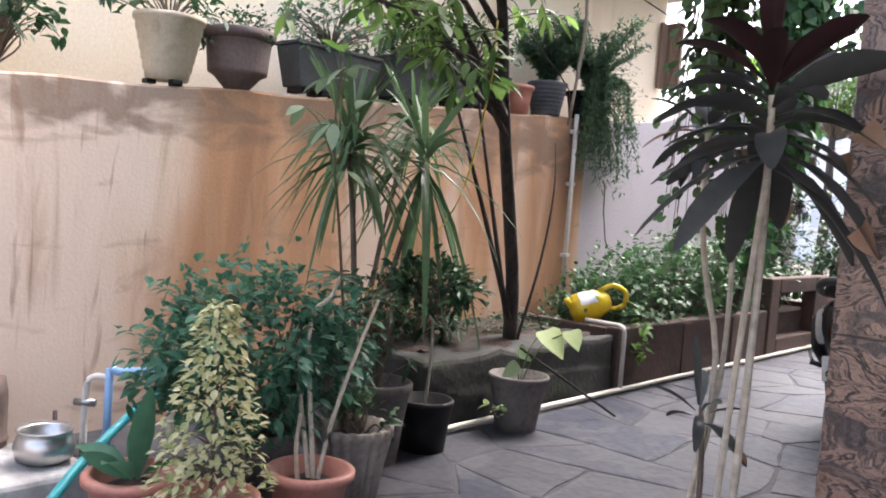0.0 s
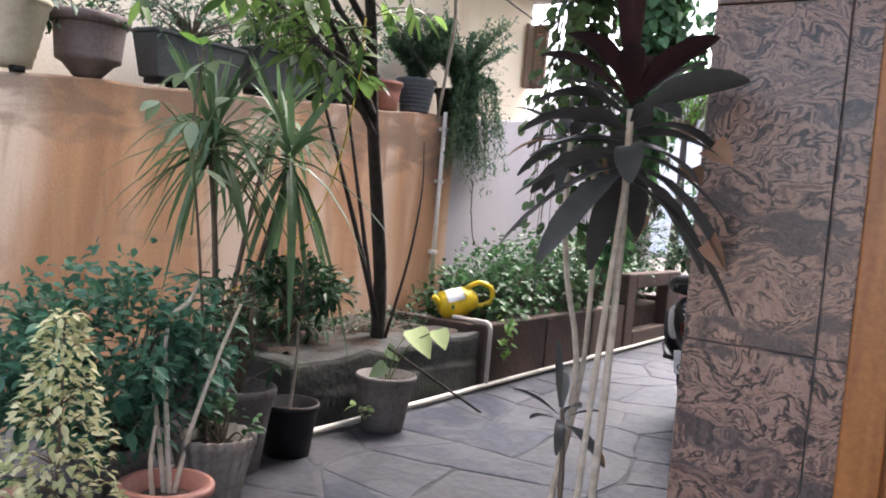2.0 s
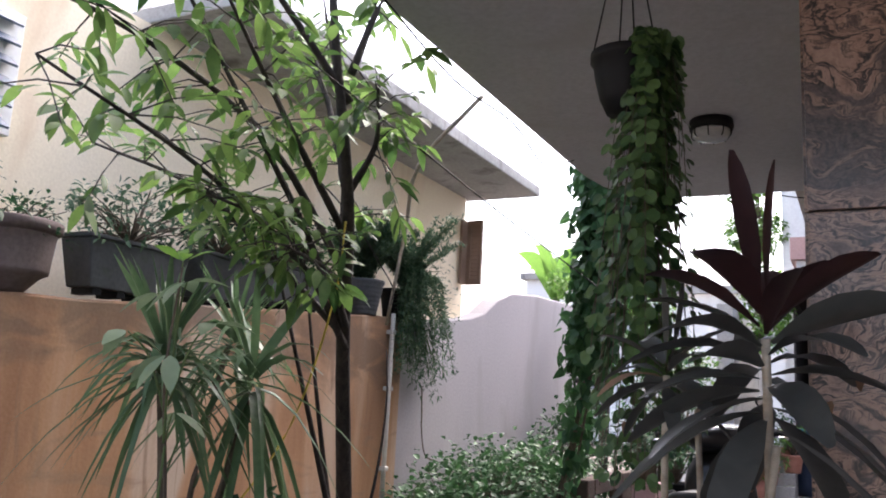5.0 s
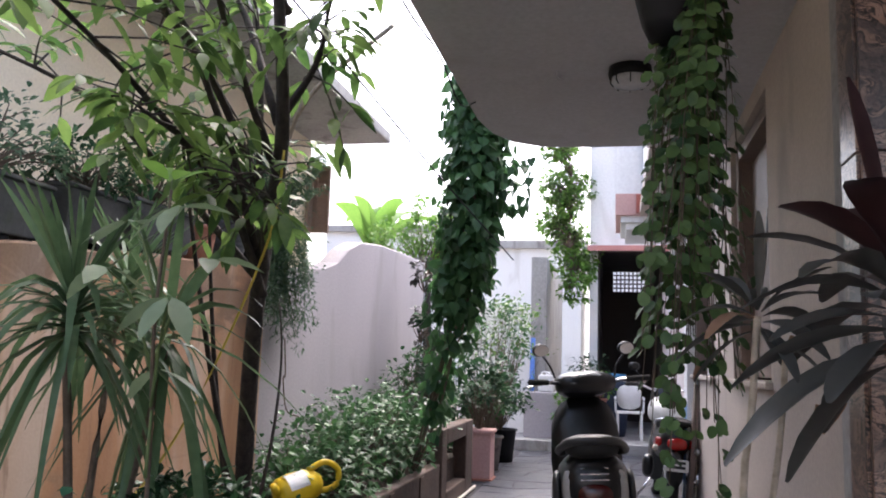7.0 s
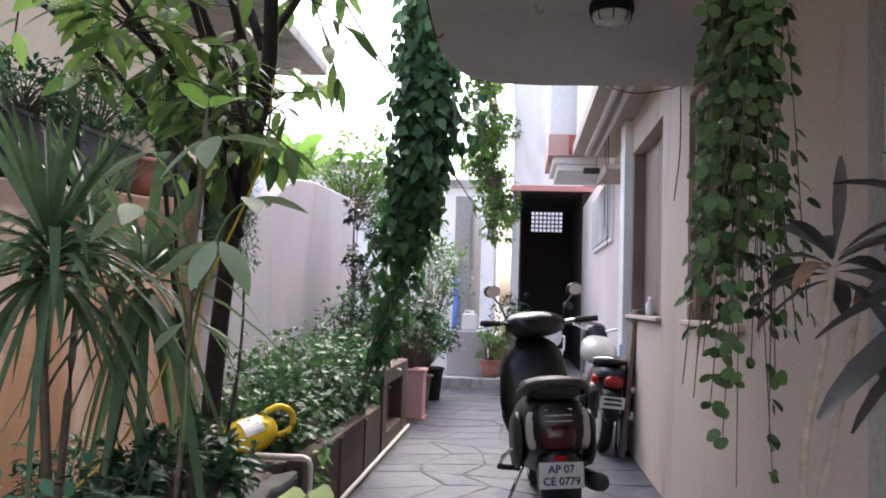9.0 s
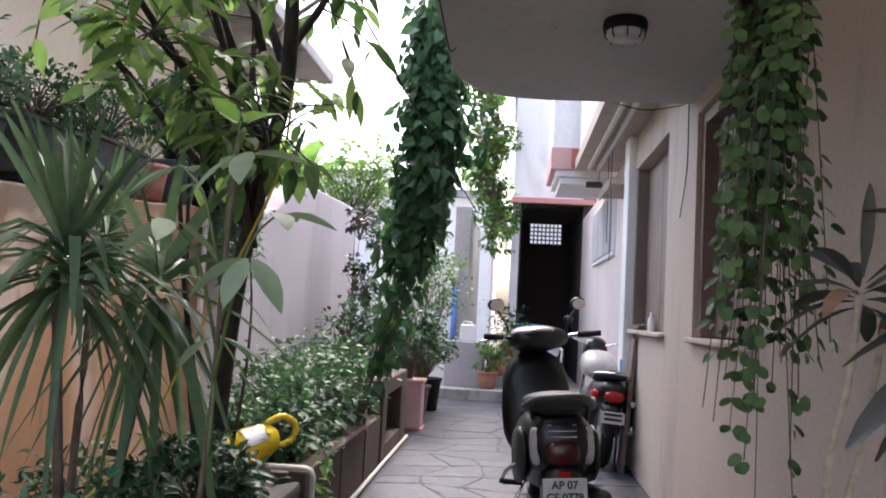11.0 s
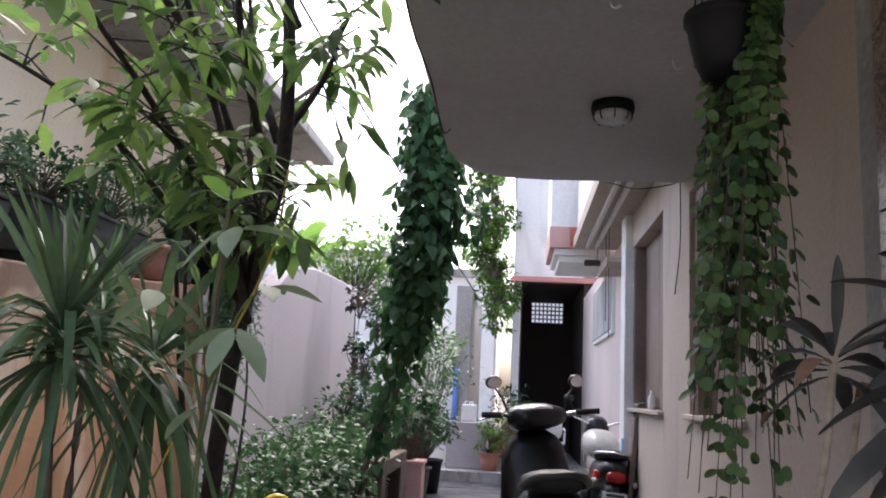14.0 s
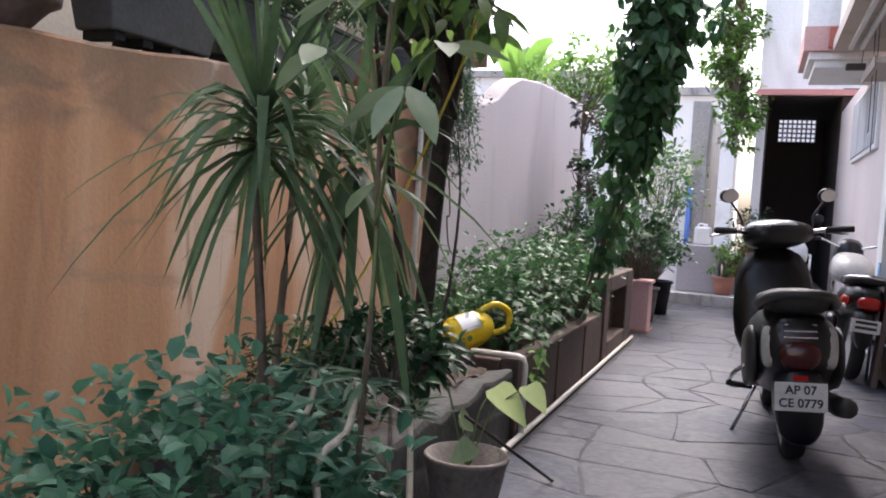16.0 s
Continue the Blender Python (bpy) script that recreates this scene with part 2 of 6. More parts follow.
LEAF_MID = leaf_mat("mid_green_leaf", (0.016, 0.056, 0.022), (0.072, 0.165, 0.058))
LEAF_BLUE = leaf_mat("blue_green_leaf", (0.024, 0.09, 0.055), (0.09, 0.22, 0.13))
LEAF_DARK = leaf_mat("dark_green_leaf", (0.010, 0.035, 0.016), (0.035, 0.09, 0.035))
LEAF_BRIGHT = leaf_mat("bright_young_leaf", (0.06, 0.16, 0.03), (0.20, 0.36, 0.07), glow=0.5)
LEAF_TREE = leaf_mat("tree_leaf", (0.026, 0.072, 0.022), (0.17, 0.275, 0.072), glow=0.5)
LEAF_STRAP = leaf_mat("strap_leaf", (0.022, 0.060, 0.028), (0.13, 0.21, 0.10), 0.34, dry=(0.26, 0.24, 0.14), dry_from=0.93)
LEAF_VARIEG = leaf_mat("variegated_leaf", (0.22, 0.27, 0.08), (0.74, 0.70, 0.42), glow=0.3)
LEAF_MAROON = leaf_mat("dark_maroon_leaf", (0.028, 0.030, 0.029), (0.095, 0.095, 0.085), 0.35, glow=0.15)
LEAF_WINE = leaf_mat("young_wine_red_leaf", (0.020, 0.011, 0.012), (0.060, 0.028, 0.028), 0.35, glow=0.15)
LEAF_DRY = leaf_mat("dry_brown_leaf", (0.16, 0.085, 0.05), (0.40, 0.25, 0.16), 0.8)
LEAF_ROSE = leaf_mat("feathery_grey_green_leaf", (0.03, 0.075, 0.045), (0.11, 0.18, 0.10))
LEAF_VINE = leaf_mat("round_vine_leaf", (0.016, 0.048, 0.018), (0.12, 0.20, 0.065), glow=0.3)
LEAF_SAP = leaf_mat("sapling_leaf", (0.09, 0.145, 0.075), (0.23, 0.31, 0.18), glow=0.35)
LEAF_PALE = leaf_mat("pale_veined_leaf", (0.30, 0.42, 0.16), (0.48, 0.58, 0.26), glow=0.4)


# ---- mesh helpers ----
def mesh_ob(name, verts, faces, mat, parent=None, label="", smooth=False):
    me = bpy.data.meshes.new(name)
    me.from_pydata([tuple(v) for v in verts], [], [tuple(f) for f in faces])
    if smooth:
        me.polygons.foreach_set("use_smooth", [True] * len(me.polygons))
    if mat:
        me.materials.append(mat)
    me.update()
    ob = new(name, me)
    if parent:
        ob.parent = parent
    if label:
        ob["label"] = label
    return ob


def part(name, bm, mat, parent, label="", smooth=False):
    me = bpy.data.meshes.new(name)
    bmesh.ops.recalc_face_normals(bm, faces=bm.faces)
    bm.to_mesh(me)
    bm.free()
    if smooth:
        me.polygons.foreach_set("use_smooth", [True] * len(me.polygons))
    me.materials.append(mat)
    ob = new(name, me)
    if parent:
        ob.parent = parent
    if label:
        ob["label"] = label
    return ob


def thing(name, loc, label, category, group=""):
    ob = new(name)
    ob.location = loc
    ob.empty_display_size = 0.1
    return tagged(ob, label, category, group)


def add_box(bm, x0, x1, y0, y1, z0, z1, bevel=0.0, m=None):
    r = bmesh.ops.create_cube(bm, size=1.0)
    vs = r["verts"]
    bmesh.ops.scale(bm, vec=(x1 - x0, y1 - y0, z1 - z0), verts=vs)
    bmesh.ops.translate(bm, vec=((x0 + x1) / 2, (y0 + y1) / 2, (z0 + z1) / 2), verts=vs)
    if m is not None:
        bmesh.ops.transform(bm, matrix=m, verts=vs)
    if bevel:
        es = list({e for v in vs for e in v.link_edges})
        bmesh.ops.bevel(bm, geom=es, offset=bevel, segments=2, affect="EDGES", profile=0.5)
    return bm


def box(x0, x1, y0, y1, z0, z1, bevel=0.0, m=None):
    return add_box(bmesh.new(), x0, x1, y0, y1, z0, z1, bevel, m)


def tubes(paths, sides=6):
    """Verts and faces of round rods; each path is a list of (point, radius)."""
    V, F = [], []
    for path in paths:
        pts = [Vector(p) for p, r in path]
        base = len(V)
        for i, (p, r) in enumerate(path):
            d = (pts[min(i + 1, len(pts) - 1)] - pts[max(i - 1, 0)])
            d = d.normalized() if d.length > 1e-6 else Vector((0, 0, 1))
            a = d.cross(Vector((0.31, 0.87, 0.11)) if abs(d.z) > 0.9 else Vector((0, 0, 1))).normalized()
            b = d.cross(a)
            for k in range(sides):
                w = 2 * math.pi * k / sides
                V.append(pts[i] + (a * math.cos(w) + b * math.sin(w)) * r)
        for i in range(len(path) - 1):
            for k in range(sides):
                q = base + i * sides
                F.append((q + k, q + (k + 1) % sides, q + sides + (k + 1) % sides, q + sides + k))
        F.append(tuple(base + k for k in range(sides))[::-1])
        q = base + (len(path) - 1) * sides
        F.append(tuple(q + k for k in range(sides)))
    return V, F


def tube(name, pts, radius, mat, parent=None, label="", sides=10):
    path = [(p, radius) if not isinstance(radius, (list, tuple)) else (p, radius[i]) for i, p in enumerate(pts)]
    v, f = tubes([path], sides)
    return mesh_ob(name, v, f, mat, parent, label, True)


def curve_pts(ctrl, n=24):
    """Points along a smooth line through the given ones."""
    P = [Vector(c) for c in ctrl]
    P = [P[0] * 2 - P[1]] + P + [P[-1] * 2 - P[-2]]
    out = []
    segs = len(P) - 3
    for i in range(n + 1):
        s = i / n * segs
        k = min(int(s), segs - 1)
        t = s - k
        a, b, c, d = P[k:k + 4]
        out.append(0.5 * ((2 * b) + (c - a) * t + (2 * a - 5 * b + 4 * c - d) * t * t + (3 * b - a - 3 * c + d) * t ** 3))
    return out


def lathe(bm, profile, seg=28, flute=0, depth=0.0):
    rings = []
    for r, z in profile:
        ring = []
        for k in range(seg):
            w = 2 * math.pi * k / seg
            rr = r * (1 + (depth * math.cos(flute * w) if flute else 0))
            ring.append(bm.verts.new((rr * math.cos(w), rr * math.sin(w), z)))
        rings.append(ring)
    for a, b in zip(rings, rings[1:]):
        for k in range(seg):
            bm.faces.new((a[k], a[(k + 1) % seg], b[(k + 1) % seg], b[k]))
    bm.faces.new(rings[0][::-1])
    bm.faces.new(rings[-1])
    return bm


rng = np.random.default_rng(7)
OVAL = [(0.0, 0.06), (0.3, 0.85), (0.62, 0.9), (1.0, 0.03)]
ROUND = [(0.0, 0.25), (0.25, 0.9), (0.65, 1.0), (0.92, 0.55), (1.0, 0.1)]
STRAP = [(0.0, 0.7), (0.2, 1.0), (0.45, 0.95), (0.7, 0.75), (0.88, 0.42), (1.0, 0.04)]
LANCE = [(0.0, 0.12), (0.2, 0.7), (0.45, 1.0), (0.7, 0.8), (0.88, 0.4), (1.0, 0.03)]
BLADE = [(0.0, 0.14), (0.15, 0.45), (0.35, 0.88), (0.55, 1.0), (0.75, 0.92), (0.9, 0.62), (1.0, 0.2)]
HEART = [(0.0, 0.75), (0.12, 1.0), (0.4, 0.92), (0.7, 0.55), (1.0, 0.03)]


def unit(a):
    return a / np.maximum(np.linalg.norm(a, axis=1, keepdims=True), 1e-6)


def leaves(P, T, L, W, droop=0.2, shape=OVAL, fold=0.25, up=None):
    """Verts and faces of many leaves: bases P, ways T, lengths L, widths W."""
    P, T = np.asarray(P, float), unit(np.asarray(T, float))
    n = len(P)
    L = np.broadcast_to(np.asarray(L, float), (n,))
    W = np.broadcast_to(np.asarray(W, float), (n,))
    D = np.broadcast_to(np.asarray(droop, float), (n,))
    U = np.tile((0.0, 0.0, 1.0), (n, 1)) if up is None else up
    U = U + rng.normal(0, 0.25, (n, 3))
    S = unit(np.cross(T, U))
    N = np.cross(S, T)
    V = []
    for u, w in shape:
        c = P + T * (L * u)[:, None] - np.array((0, 0, 1.0)) * (D * L * u * u)[:, None]
        half = (W * w / 2)[:, None]
        V += [c - S * half + N * half * fold, c, c + S * half + N * half * fold]
    V = np.stack(V, 1)
    k = len(shape) * 3
    tpl = []
    for i in range(len(shape) - 1):
        a = i * 3
        tpl += [(a, a + 1, a + 4, a + 3), (a + 1, a + 2, a + 5, a + 4)]
    F = (np.array(tpl)[None] + (np.arange(n) * k)[:, None, None]).reshape(-1, 4)
    return V.reshape(-1, 3), F


def fan_dirs(n, lo=-0.3, hi=1.0):
    a = rng.uniform(0, 2 * math.pi, n)
    z = rng.uniform(lo, hi, n)
    r = np.sqrt(np.maximum(1 - np.clip(z, -1, 1) ** 2, 0.05))
    return np.stack([r * np.cos(a), r * np.sin(a), z], 1)


def bush(parent, centre, radii, clumps, per, size, mat, stem_from, stem_mat=BROWNSTEM, shape=OVAL, droop=0.3, ratio=0.5, spread=0.12, stem_r=0.006, lo=-0.5):
    """A crown of leaf clumps on twigs that fork from the stem's foot."""
    c, R = np.array(centre), np.array(radii)
    d = fan_dirs(clumps, lo, 1.0)
    tips = c + d * R * rng.uniform(0.45, 1.0, (clumps, 1))
    P = np.repeat(tips, per, 0) + rng.normal(0, spread * R.mean(), (clumps * per, 3))
    T = unit(np.repeat(d, per, 0) * 0.7 + fan_dirs(clumps * per, -0.6, 0.9) * 0.9)
    L = size * rng.uniform(0.6, 1.25, len(P))
    v, f = leaves(P, T, L, L * ratio * rng.uniform(0.8, 1.2, len(P)), droop, shape)
    crown = mesh_ob("crown", v, f, mat, parent)
    foot = Vector(stem_from)
    paths = []
    for t in tips[:: max(1, clumps // 40)]:
        mid = foot.lerp(Vector(t), 0.5) + Vector((0, 0, 0.1 * R[2])) + Vector(rng.normal(0, 0.02, 3))
        pts = curve_pts([foot, mid, t], 6)
        paths.append([(p, stem_r * (1 - 0.7 * i / 6)) for i, p in enumerate(pts)])
    v, f = tubes(paths, 5)
    mesh_ob("twigwork", v, f, stem_mat, parent)["kind"] = "stuff"
    return crown


# ---- setting ----
def setting(name, bm, mat, label, category, smooth=False):
    return tagged(part(name, bm, mat, None, "", smooth), label, category, kind="structure")


setting("ground", box(-400, 400, -400, 600, -0.5, -0.03), EARTH, "bare brown earth beneath the paved lane", "ground")
setting("lane_bed", box(-0.05, 9.0, -6.0, 11.66, -0.03, -0.002), GROUT, "pale mortar bed between the slate flags", "paving")


def top_of_wall(y):
    return 1.55 + 0.078 * max(min(y, 4.3), -3)


def wall_run(name, stations, mat, label, thick=0.18, x=0.0):
    """A wall along y whose top follows (y, z) stations."""
    bm = bmesh.new()
    rows = [[bm.verts.new((xx, y, zz)) for xx, zz in ((x - thick, -0.03), (x, -0.03), (x, z - 0.012), (x - 0.012, z), (x - thick + 0.012, z), (x - thick, z - 0.012))] for y, z in stations]
    for a, b in zip(rows, rows[1:]):
        for k in range(6):
            bm.faces.new((a[k], a[(k + 1) % 6], b[(k + 1) % 6], b[k]))
    bm.faces.new(rows[0])
    bm.faces.new(rows[-1][::-1])
    return setting(name, bm, mat, label, "wall")


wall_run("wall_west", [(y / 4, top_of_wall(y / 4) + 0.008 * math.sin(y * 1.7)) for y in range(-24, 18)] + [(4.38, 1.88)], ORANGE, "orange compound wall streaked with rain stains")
wall_run("wall_west_far", [(4.38, 1.90), (5.0, 1.94), (5.6, 2.02), (5.9, 2.10), (6.2, 2.26), (6.55, 2.37), (7.2, 2.44), (8.0, 2.47), (9.2, 2.50)], LILAC, "pale lilac plastered wall with a curved top", x=-0.02)

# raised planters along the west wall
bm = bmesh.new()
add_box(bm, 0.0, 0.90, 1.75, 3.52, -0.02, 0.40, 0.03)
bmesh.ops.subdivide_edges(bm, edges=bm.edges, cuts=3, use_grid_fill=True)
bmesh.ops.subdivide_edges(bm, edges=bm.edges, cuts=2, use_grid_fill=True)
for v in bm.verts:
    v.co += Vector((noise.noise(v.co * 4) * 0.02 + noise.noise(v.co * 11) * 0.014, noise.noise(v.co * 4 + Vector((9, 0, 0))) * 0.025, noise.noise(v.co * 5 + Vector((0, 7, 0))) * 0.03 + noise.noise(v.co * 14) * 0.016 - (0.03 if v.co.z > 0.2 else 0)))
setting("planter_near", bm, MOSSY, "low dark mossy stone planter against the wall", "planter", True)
far_planter = thing("planter_far", (0.0, 3.54, 0.0), "long brown rendered planter with a taller end panel beside the lane", "planter")
far_planter["kind"] = "structure"
part("front_wall", box(0.82, 0.92, 0.0, 2.50, -0.02, 0.42, 0.012), BROWNSTONE, far_planter)
for y in (0.0, 3.91):
    part("end_wall", box(0.0, 0.817, y, y + 0.08, -0.02, 0.41, 0.01), BROWNSTONE, far_planter)
for y0, y1 in ((2.505, 2.72), (3.64, 4.01)):
    part("pier", box(0.80, 0.935, y0, y1, -0.02, 0.70, 0.014), BROWNSTONE, far_planter)
part("lintel", box(0.80, 0.935, 2.722, 3.638, 0.56, 0.70, 0.014), BROWNSTONE, far_planter)
part("sill", box(0.80, 0.935, 2.722, 3.638, -0.02, 0.16, 0.014), BROWNSTONE, far_planter)
for y in (0.91, 1.76):
    part("rib", box(0.917, 0.93, y, y + 0.10, -0.02, 0.40, 0.004), BROWNSTONE, far_planter)
setting("planter_soil", box(0.0, 0.82, 3.62, 7.45, 0.0, 0.36), SOIL, "dark soil filling the long planter", "soil")
bm = bmesh.new()
bmesh.ops.create_grid(bm, x_segments=20, y_segments=34, size=0.5)
for v in bm.verts:
    v.co = Vector((0.42 + v.co.x * 0.74, 2.64 + v.co.y * 1.55, 0.372 + 0.035 * noise.noise(v.co * 9)))
setting("planter_soil_near", bm, SOIL, "crumbly dark soil heaped in the stone planter", "soil", True)

# pipes
tube("floor_pipe", [(0.955, y, 0.028) for y in (-0.6, 1.5, 3.5, 5.5, 7.6)], 0.016, PVC)
tagged(bpy.data.objects["floor_pipe"], "cream plastic pipe lying along the planter's foot", "pipe")
wp = thing("wall_pipe", (0.03, 4.17, 0.0), "thin white plastic pipe upright on the wall", "pipe")
tube("pipe", [(0, 0, 0.36), (0, 0.01, 1.9)], 0.018, PVC, wp)
for z in (0.8, 1.35, 1.75):
    part("clamp", box(-0.03, 0.025, -0.028, 0.028, z, z + 0.03, 0.004), PVC, wp)
pp = thing("planter_pipe", (0.955, 3.55, 0.0), "white plastic pipe bent over the planter's edge", "pipe")
tube("pipe", [(0, 0, 0.02), (0, 0, 0.40), (-0.012, 0, 0.43), (-0.04, 0, 0.44), (-0.30, 0, 0.44)], 0.015, PVC, pp)

# porch slab, right-hand house
bm = bmesh.new()
ring = [(1.56, -1.9), (1.56, 3.75), (1.60, 4.05), (1.70, 4.28), (1.88, 4.42), (2.15, 4.46), (3.40, 4.46), (9.0, 4.46), (9.0, -1.9)]
lo = [bm.verts.new((x, y, 2.70)) for x, y in ring]
hi = [bm.verts.new((x, y, 2.86)) for x, y in ring]
bm.faces.new(lo[::-1])
bm.faces.new(hi)
for k in range(len(ring)):
    bm.faces.new((lo[k], lo[(k + 1) % len(ring)], hi[(k + 1) % len(ring)], hi[k]))
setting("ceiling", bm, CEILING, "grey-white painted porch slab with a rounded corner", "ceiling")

EASTX = 3.05
# Same house wall further on, its colour lightened in place of sunlight.
LITFARWALL = two_scale("pink_white_with_sunlight", (0.66, 0.56, 0.53), (0.74, 0.66, 0.63), 0.8, 1.1, 55, 0.12, grime=(0.58, 0.50, 0.46), stretch=(1, 1, 0.3))
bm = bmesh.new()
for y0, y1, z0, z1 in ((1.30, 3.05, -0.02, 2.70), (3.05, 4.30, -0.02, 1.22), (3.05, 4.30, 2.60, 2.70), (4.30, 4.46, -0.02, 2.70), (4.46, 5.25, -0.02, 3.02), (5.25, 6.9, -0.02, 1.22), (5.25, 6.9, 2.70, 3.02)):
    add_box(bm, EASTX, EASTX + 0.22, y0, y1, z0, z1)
setting("wall_east", bm, PALE, "pale peach house wall along the lane, toned for shade", "wall")
setting("wall_east_back", box(EASTX + 0.22, EASTX + 0.26, 1.3, 7.6, -0.02, 3.02), BROWNJAMB, "brown painted inner face behind the wall's openings", "wall")
setting("wall_east_far", box(3.12, 3.34, 7.2, 13.8, -0.02, 3.02), LITFARWALL, "peach house wall further down the lane, coloured as sunlit", "wall")
setting("pilaster", box(2.98, 3.27, 6.9, 7.2, -0.02, 3.02, 0.01), WHITE, "white painted pilaster beside the recess", "pilaster")
bm = bmesh.new()
add_box(bm, 4.55, 9.0, 1.20, 1.42, -0.02, 2.70)
add_box(bm, 3.36, 4.55, 1.20, 1.42, -0.02, 0.34)
setting("wall_front", bm, PALE, "pale front wall of the house", "wall")

# front pillar of polished granite, in slabs
pl = thing("granite_pillar", (2.94, 1.15, 0.0), "polished granite pillar with wavy pink and black veins", "pillar")
part("core", box(0.012, 0.40, 0.012, 0.30, -0.02, 2.70), CONCRETE, pl)
for z0, z1 in ((-0.02, 0.88), (0.884, 1.80), (1.804, 2.70)):
    part("slab", box(0.0, 0.34, -0.008, 0.011, z0, z1, 0.003), GRANITE, pl)
    part("slab", box(0.344, 0.42, -0.004, 0.011, z0, z1, 0.003), GRANITE, pl)
    part("slab", box(-0.008, 0.011, 0.012, 0.15, z0, z1, 0.003), GRANITE, pl)


# front door beside the pillar
dr = thing("door_1", (3.36, 1.16, 0.34), "varnished orange-brown wooden front door, closed", "door")
for x0, x1 in ((0.0, 0.10), (1.09, 1.19)):
    part("frame", box(x0, x1, -0.03, 0.10, 0.0, 2.20, 0.006), WOOD, dr)
part("frame", box(0.10, 1.09, -0.03, 0.10, 2.10, 2.20, 0.006), WOOD, dr)
leaf = part("leaf", box(0.103, 1.087, 0.03, 0.07, 0.012, 2.097, 0.003), WOOD, dr)
for x0, x1 in ((0.20, 0.54), (0.65, 0.99)):
    for z0, z1 in ((0.15, 0.85), (1.0, 1.9)):
        part("panel", box(x0, x1, 0.018, 0.03, z0, z1, 0.006), WOOD, leaf)
dr["kind"] = "structure"
th = thing("threshold_board", (3.30, 1.10, 0.36), "yellow painted threshold board with black flower marks", "threshold")
part("board", box(0.0, 1.2, -0.012, 0.018, 0.0, 0.11, 0.003), YELLOW, th)
BLACKPAINT = plain("black_paint", (0.02, 0.02, 0.02), 0.6)
for cx in (0.09, 0.34, 0.59, 0.84):
    bm = bmesh.new()
    for k in range(5):
        w = 2 * math.pi * k / 5
        r = bmesh.ops.create_circle(bm, cap_ends=True, segments=10, radius=0.013)
        bmesh.ops.transform(bm, matrix=Matrix.Translation((cx + 0.022 * math.cos(w), -0.0145, 0.055 + 0.022 * math.sin(w))) @ Matrix.Rotation(radians(90), 4, "X"), verts=r["verts"])
    part("flower_mark", bm, BLACKPAINT, th)

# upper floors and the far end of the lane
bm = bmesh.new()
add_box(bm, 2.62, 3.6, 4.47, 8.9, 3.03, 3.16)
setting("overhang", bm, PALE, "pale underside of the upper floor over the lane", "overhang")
for x in (2.76, 2.86):
    setting("overhang_rib", box(x - 0.018, x + 0.018, 4.6, 8.6, 2.985, 3.03, 0.004), WHITE, "white rib along the overhang's underside", "rib")
# Stretch above the porch slab is unseen, added to hold back sun and sky.
setting("house_upper_wall", box(2.66, 9.0, 1.3, 8.9, 3.16, 4.6), WHITE, "white upper storey above the lane, extended unseen over the porch to block light", "wall")
bl = thing("balcony", (2.34, 9.0, 2.90), "pink and white balcony jutting over the lane", "balcony")
part("moulding", box(0.12, 0.85, 0.10, 1.3, 0.0, 0.08, 0.01), WHITE, bl)
part("moulding", box(0.06, 0.85, 0.05, 1.35, 0.08, 0.16, 0.01), WHITE, bl)
part("band", box(0.0, 0.85, 0.0, 1.4, 0.16, 0.42, 0.006), PINK, bl, "pink painted lower band")
part("parapet", box(0.015, 0.85, 0.015, 1.38, 0.42, 1.6), WHITE, bl)
part("corner_block", box(0.24, 0.36, -0.06, -0.003, 0.18, 0.40, 0.006), REDPAINT, bl, "red oxide corner block")
setting("platform", box(0.3, 3.12, 11.66, 17.0, -0.02, 0.15, 0.012), CONCRETE, "worn concrete platform at the lane's end", "platform")
setting("wall_far_lane", box(0.95, 1.2, 12.9, 17.0, 0.15, 3.05), CONCRETE, "grey mould-stained wall beside the platform", "wall")
setting("wall_far_side", box(-0.25, 0.95, 12.9, 13.1, 0.15, 2.2), WHITE, "whitewashed cross wall behind the pots", "wall")
setting("plinth", box(0.95, 1.55, 12.05, 12.6, 0.15, 0.84, 0.015), LILAC, "pale washing plinth on the platform", "plinth")
for k in range(3):
    setting("step", box(1.58, 2.1, 12.2 + 0.28 * k, 12.48 + 0.28 * k + (0.0 if k < 2 else 1.0), 0.15, 0.33 + 0.17 * k, 0.008), CONCRETE, "worn concrete step up from the platform", "step")
bm = bmesh.new()
add_box(bm, 1.88, 3.4, 13.9, 14.1, 3.36, 6.5)
add_box(bm, 1.88, 2.02, 13.9, 17.2, 0.15, 3.36)
add_box(bm, 1.88, 3.4, 14.1, 17.2, 3.30, 3.36)
setting("end_house_wall", bm, WHITE, "white house closing the lane's end", "wall")
# Passage lined in near-black, standing for the unlit interior.
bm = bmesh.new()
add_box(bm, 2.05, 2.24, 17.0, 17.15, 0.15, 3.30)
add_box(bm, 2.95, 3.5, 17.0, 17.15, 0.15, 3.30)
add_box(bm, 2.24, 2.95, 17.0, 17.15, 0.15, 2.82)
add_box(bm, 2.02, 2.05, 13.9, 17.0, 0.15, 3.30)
setting("passage_wall", bm, DARKROOM, "back wall of the covered passage, coloured dark for its shade", "wall")
gr = thing("vent_grille", (2.24, 17.02, 2.82), "dark cement vent grille of square holes", "grille")
for k in range(9):
    part("bar", box(k * 0.085, k * 0.085 + 0.028, 0.0, 0.06, 0, 0.48), DARKROOM, gr)
for k in range(6):
    part("bar", box(0.0, 0.71, 0.004, 0.064, k * 0.09, k * 0.09 + 0.026), DARKROOM, gr)
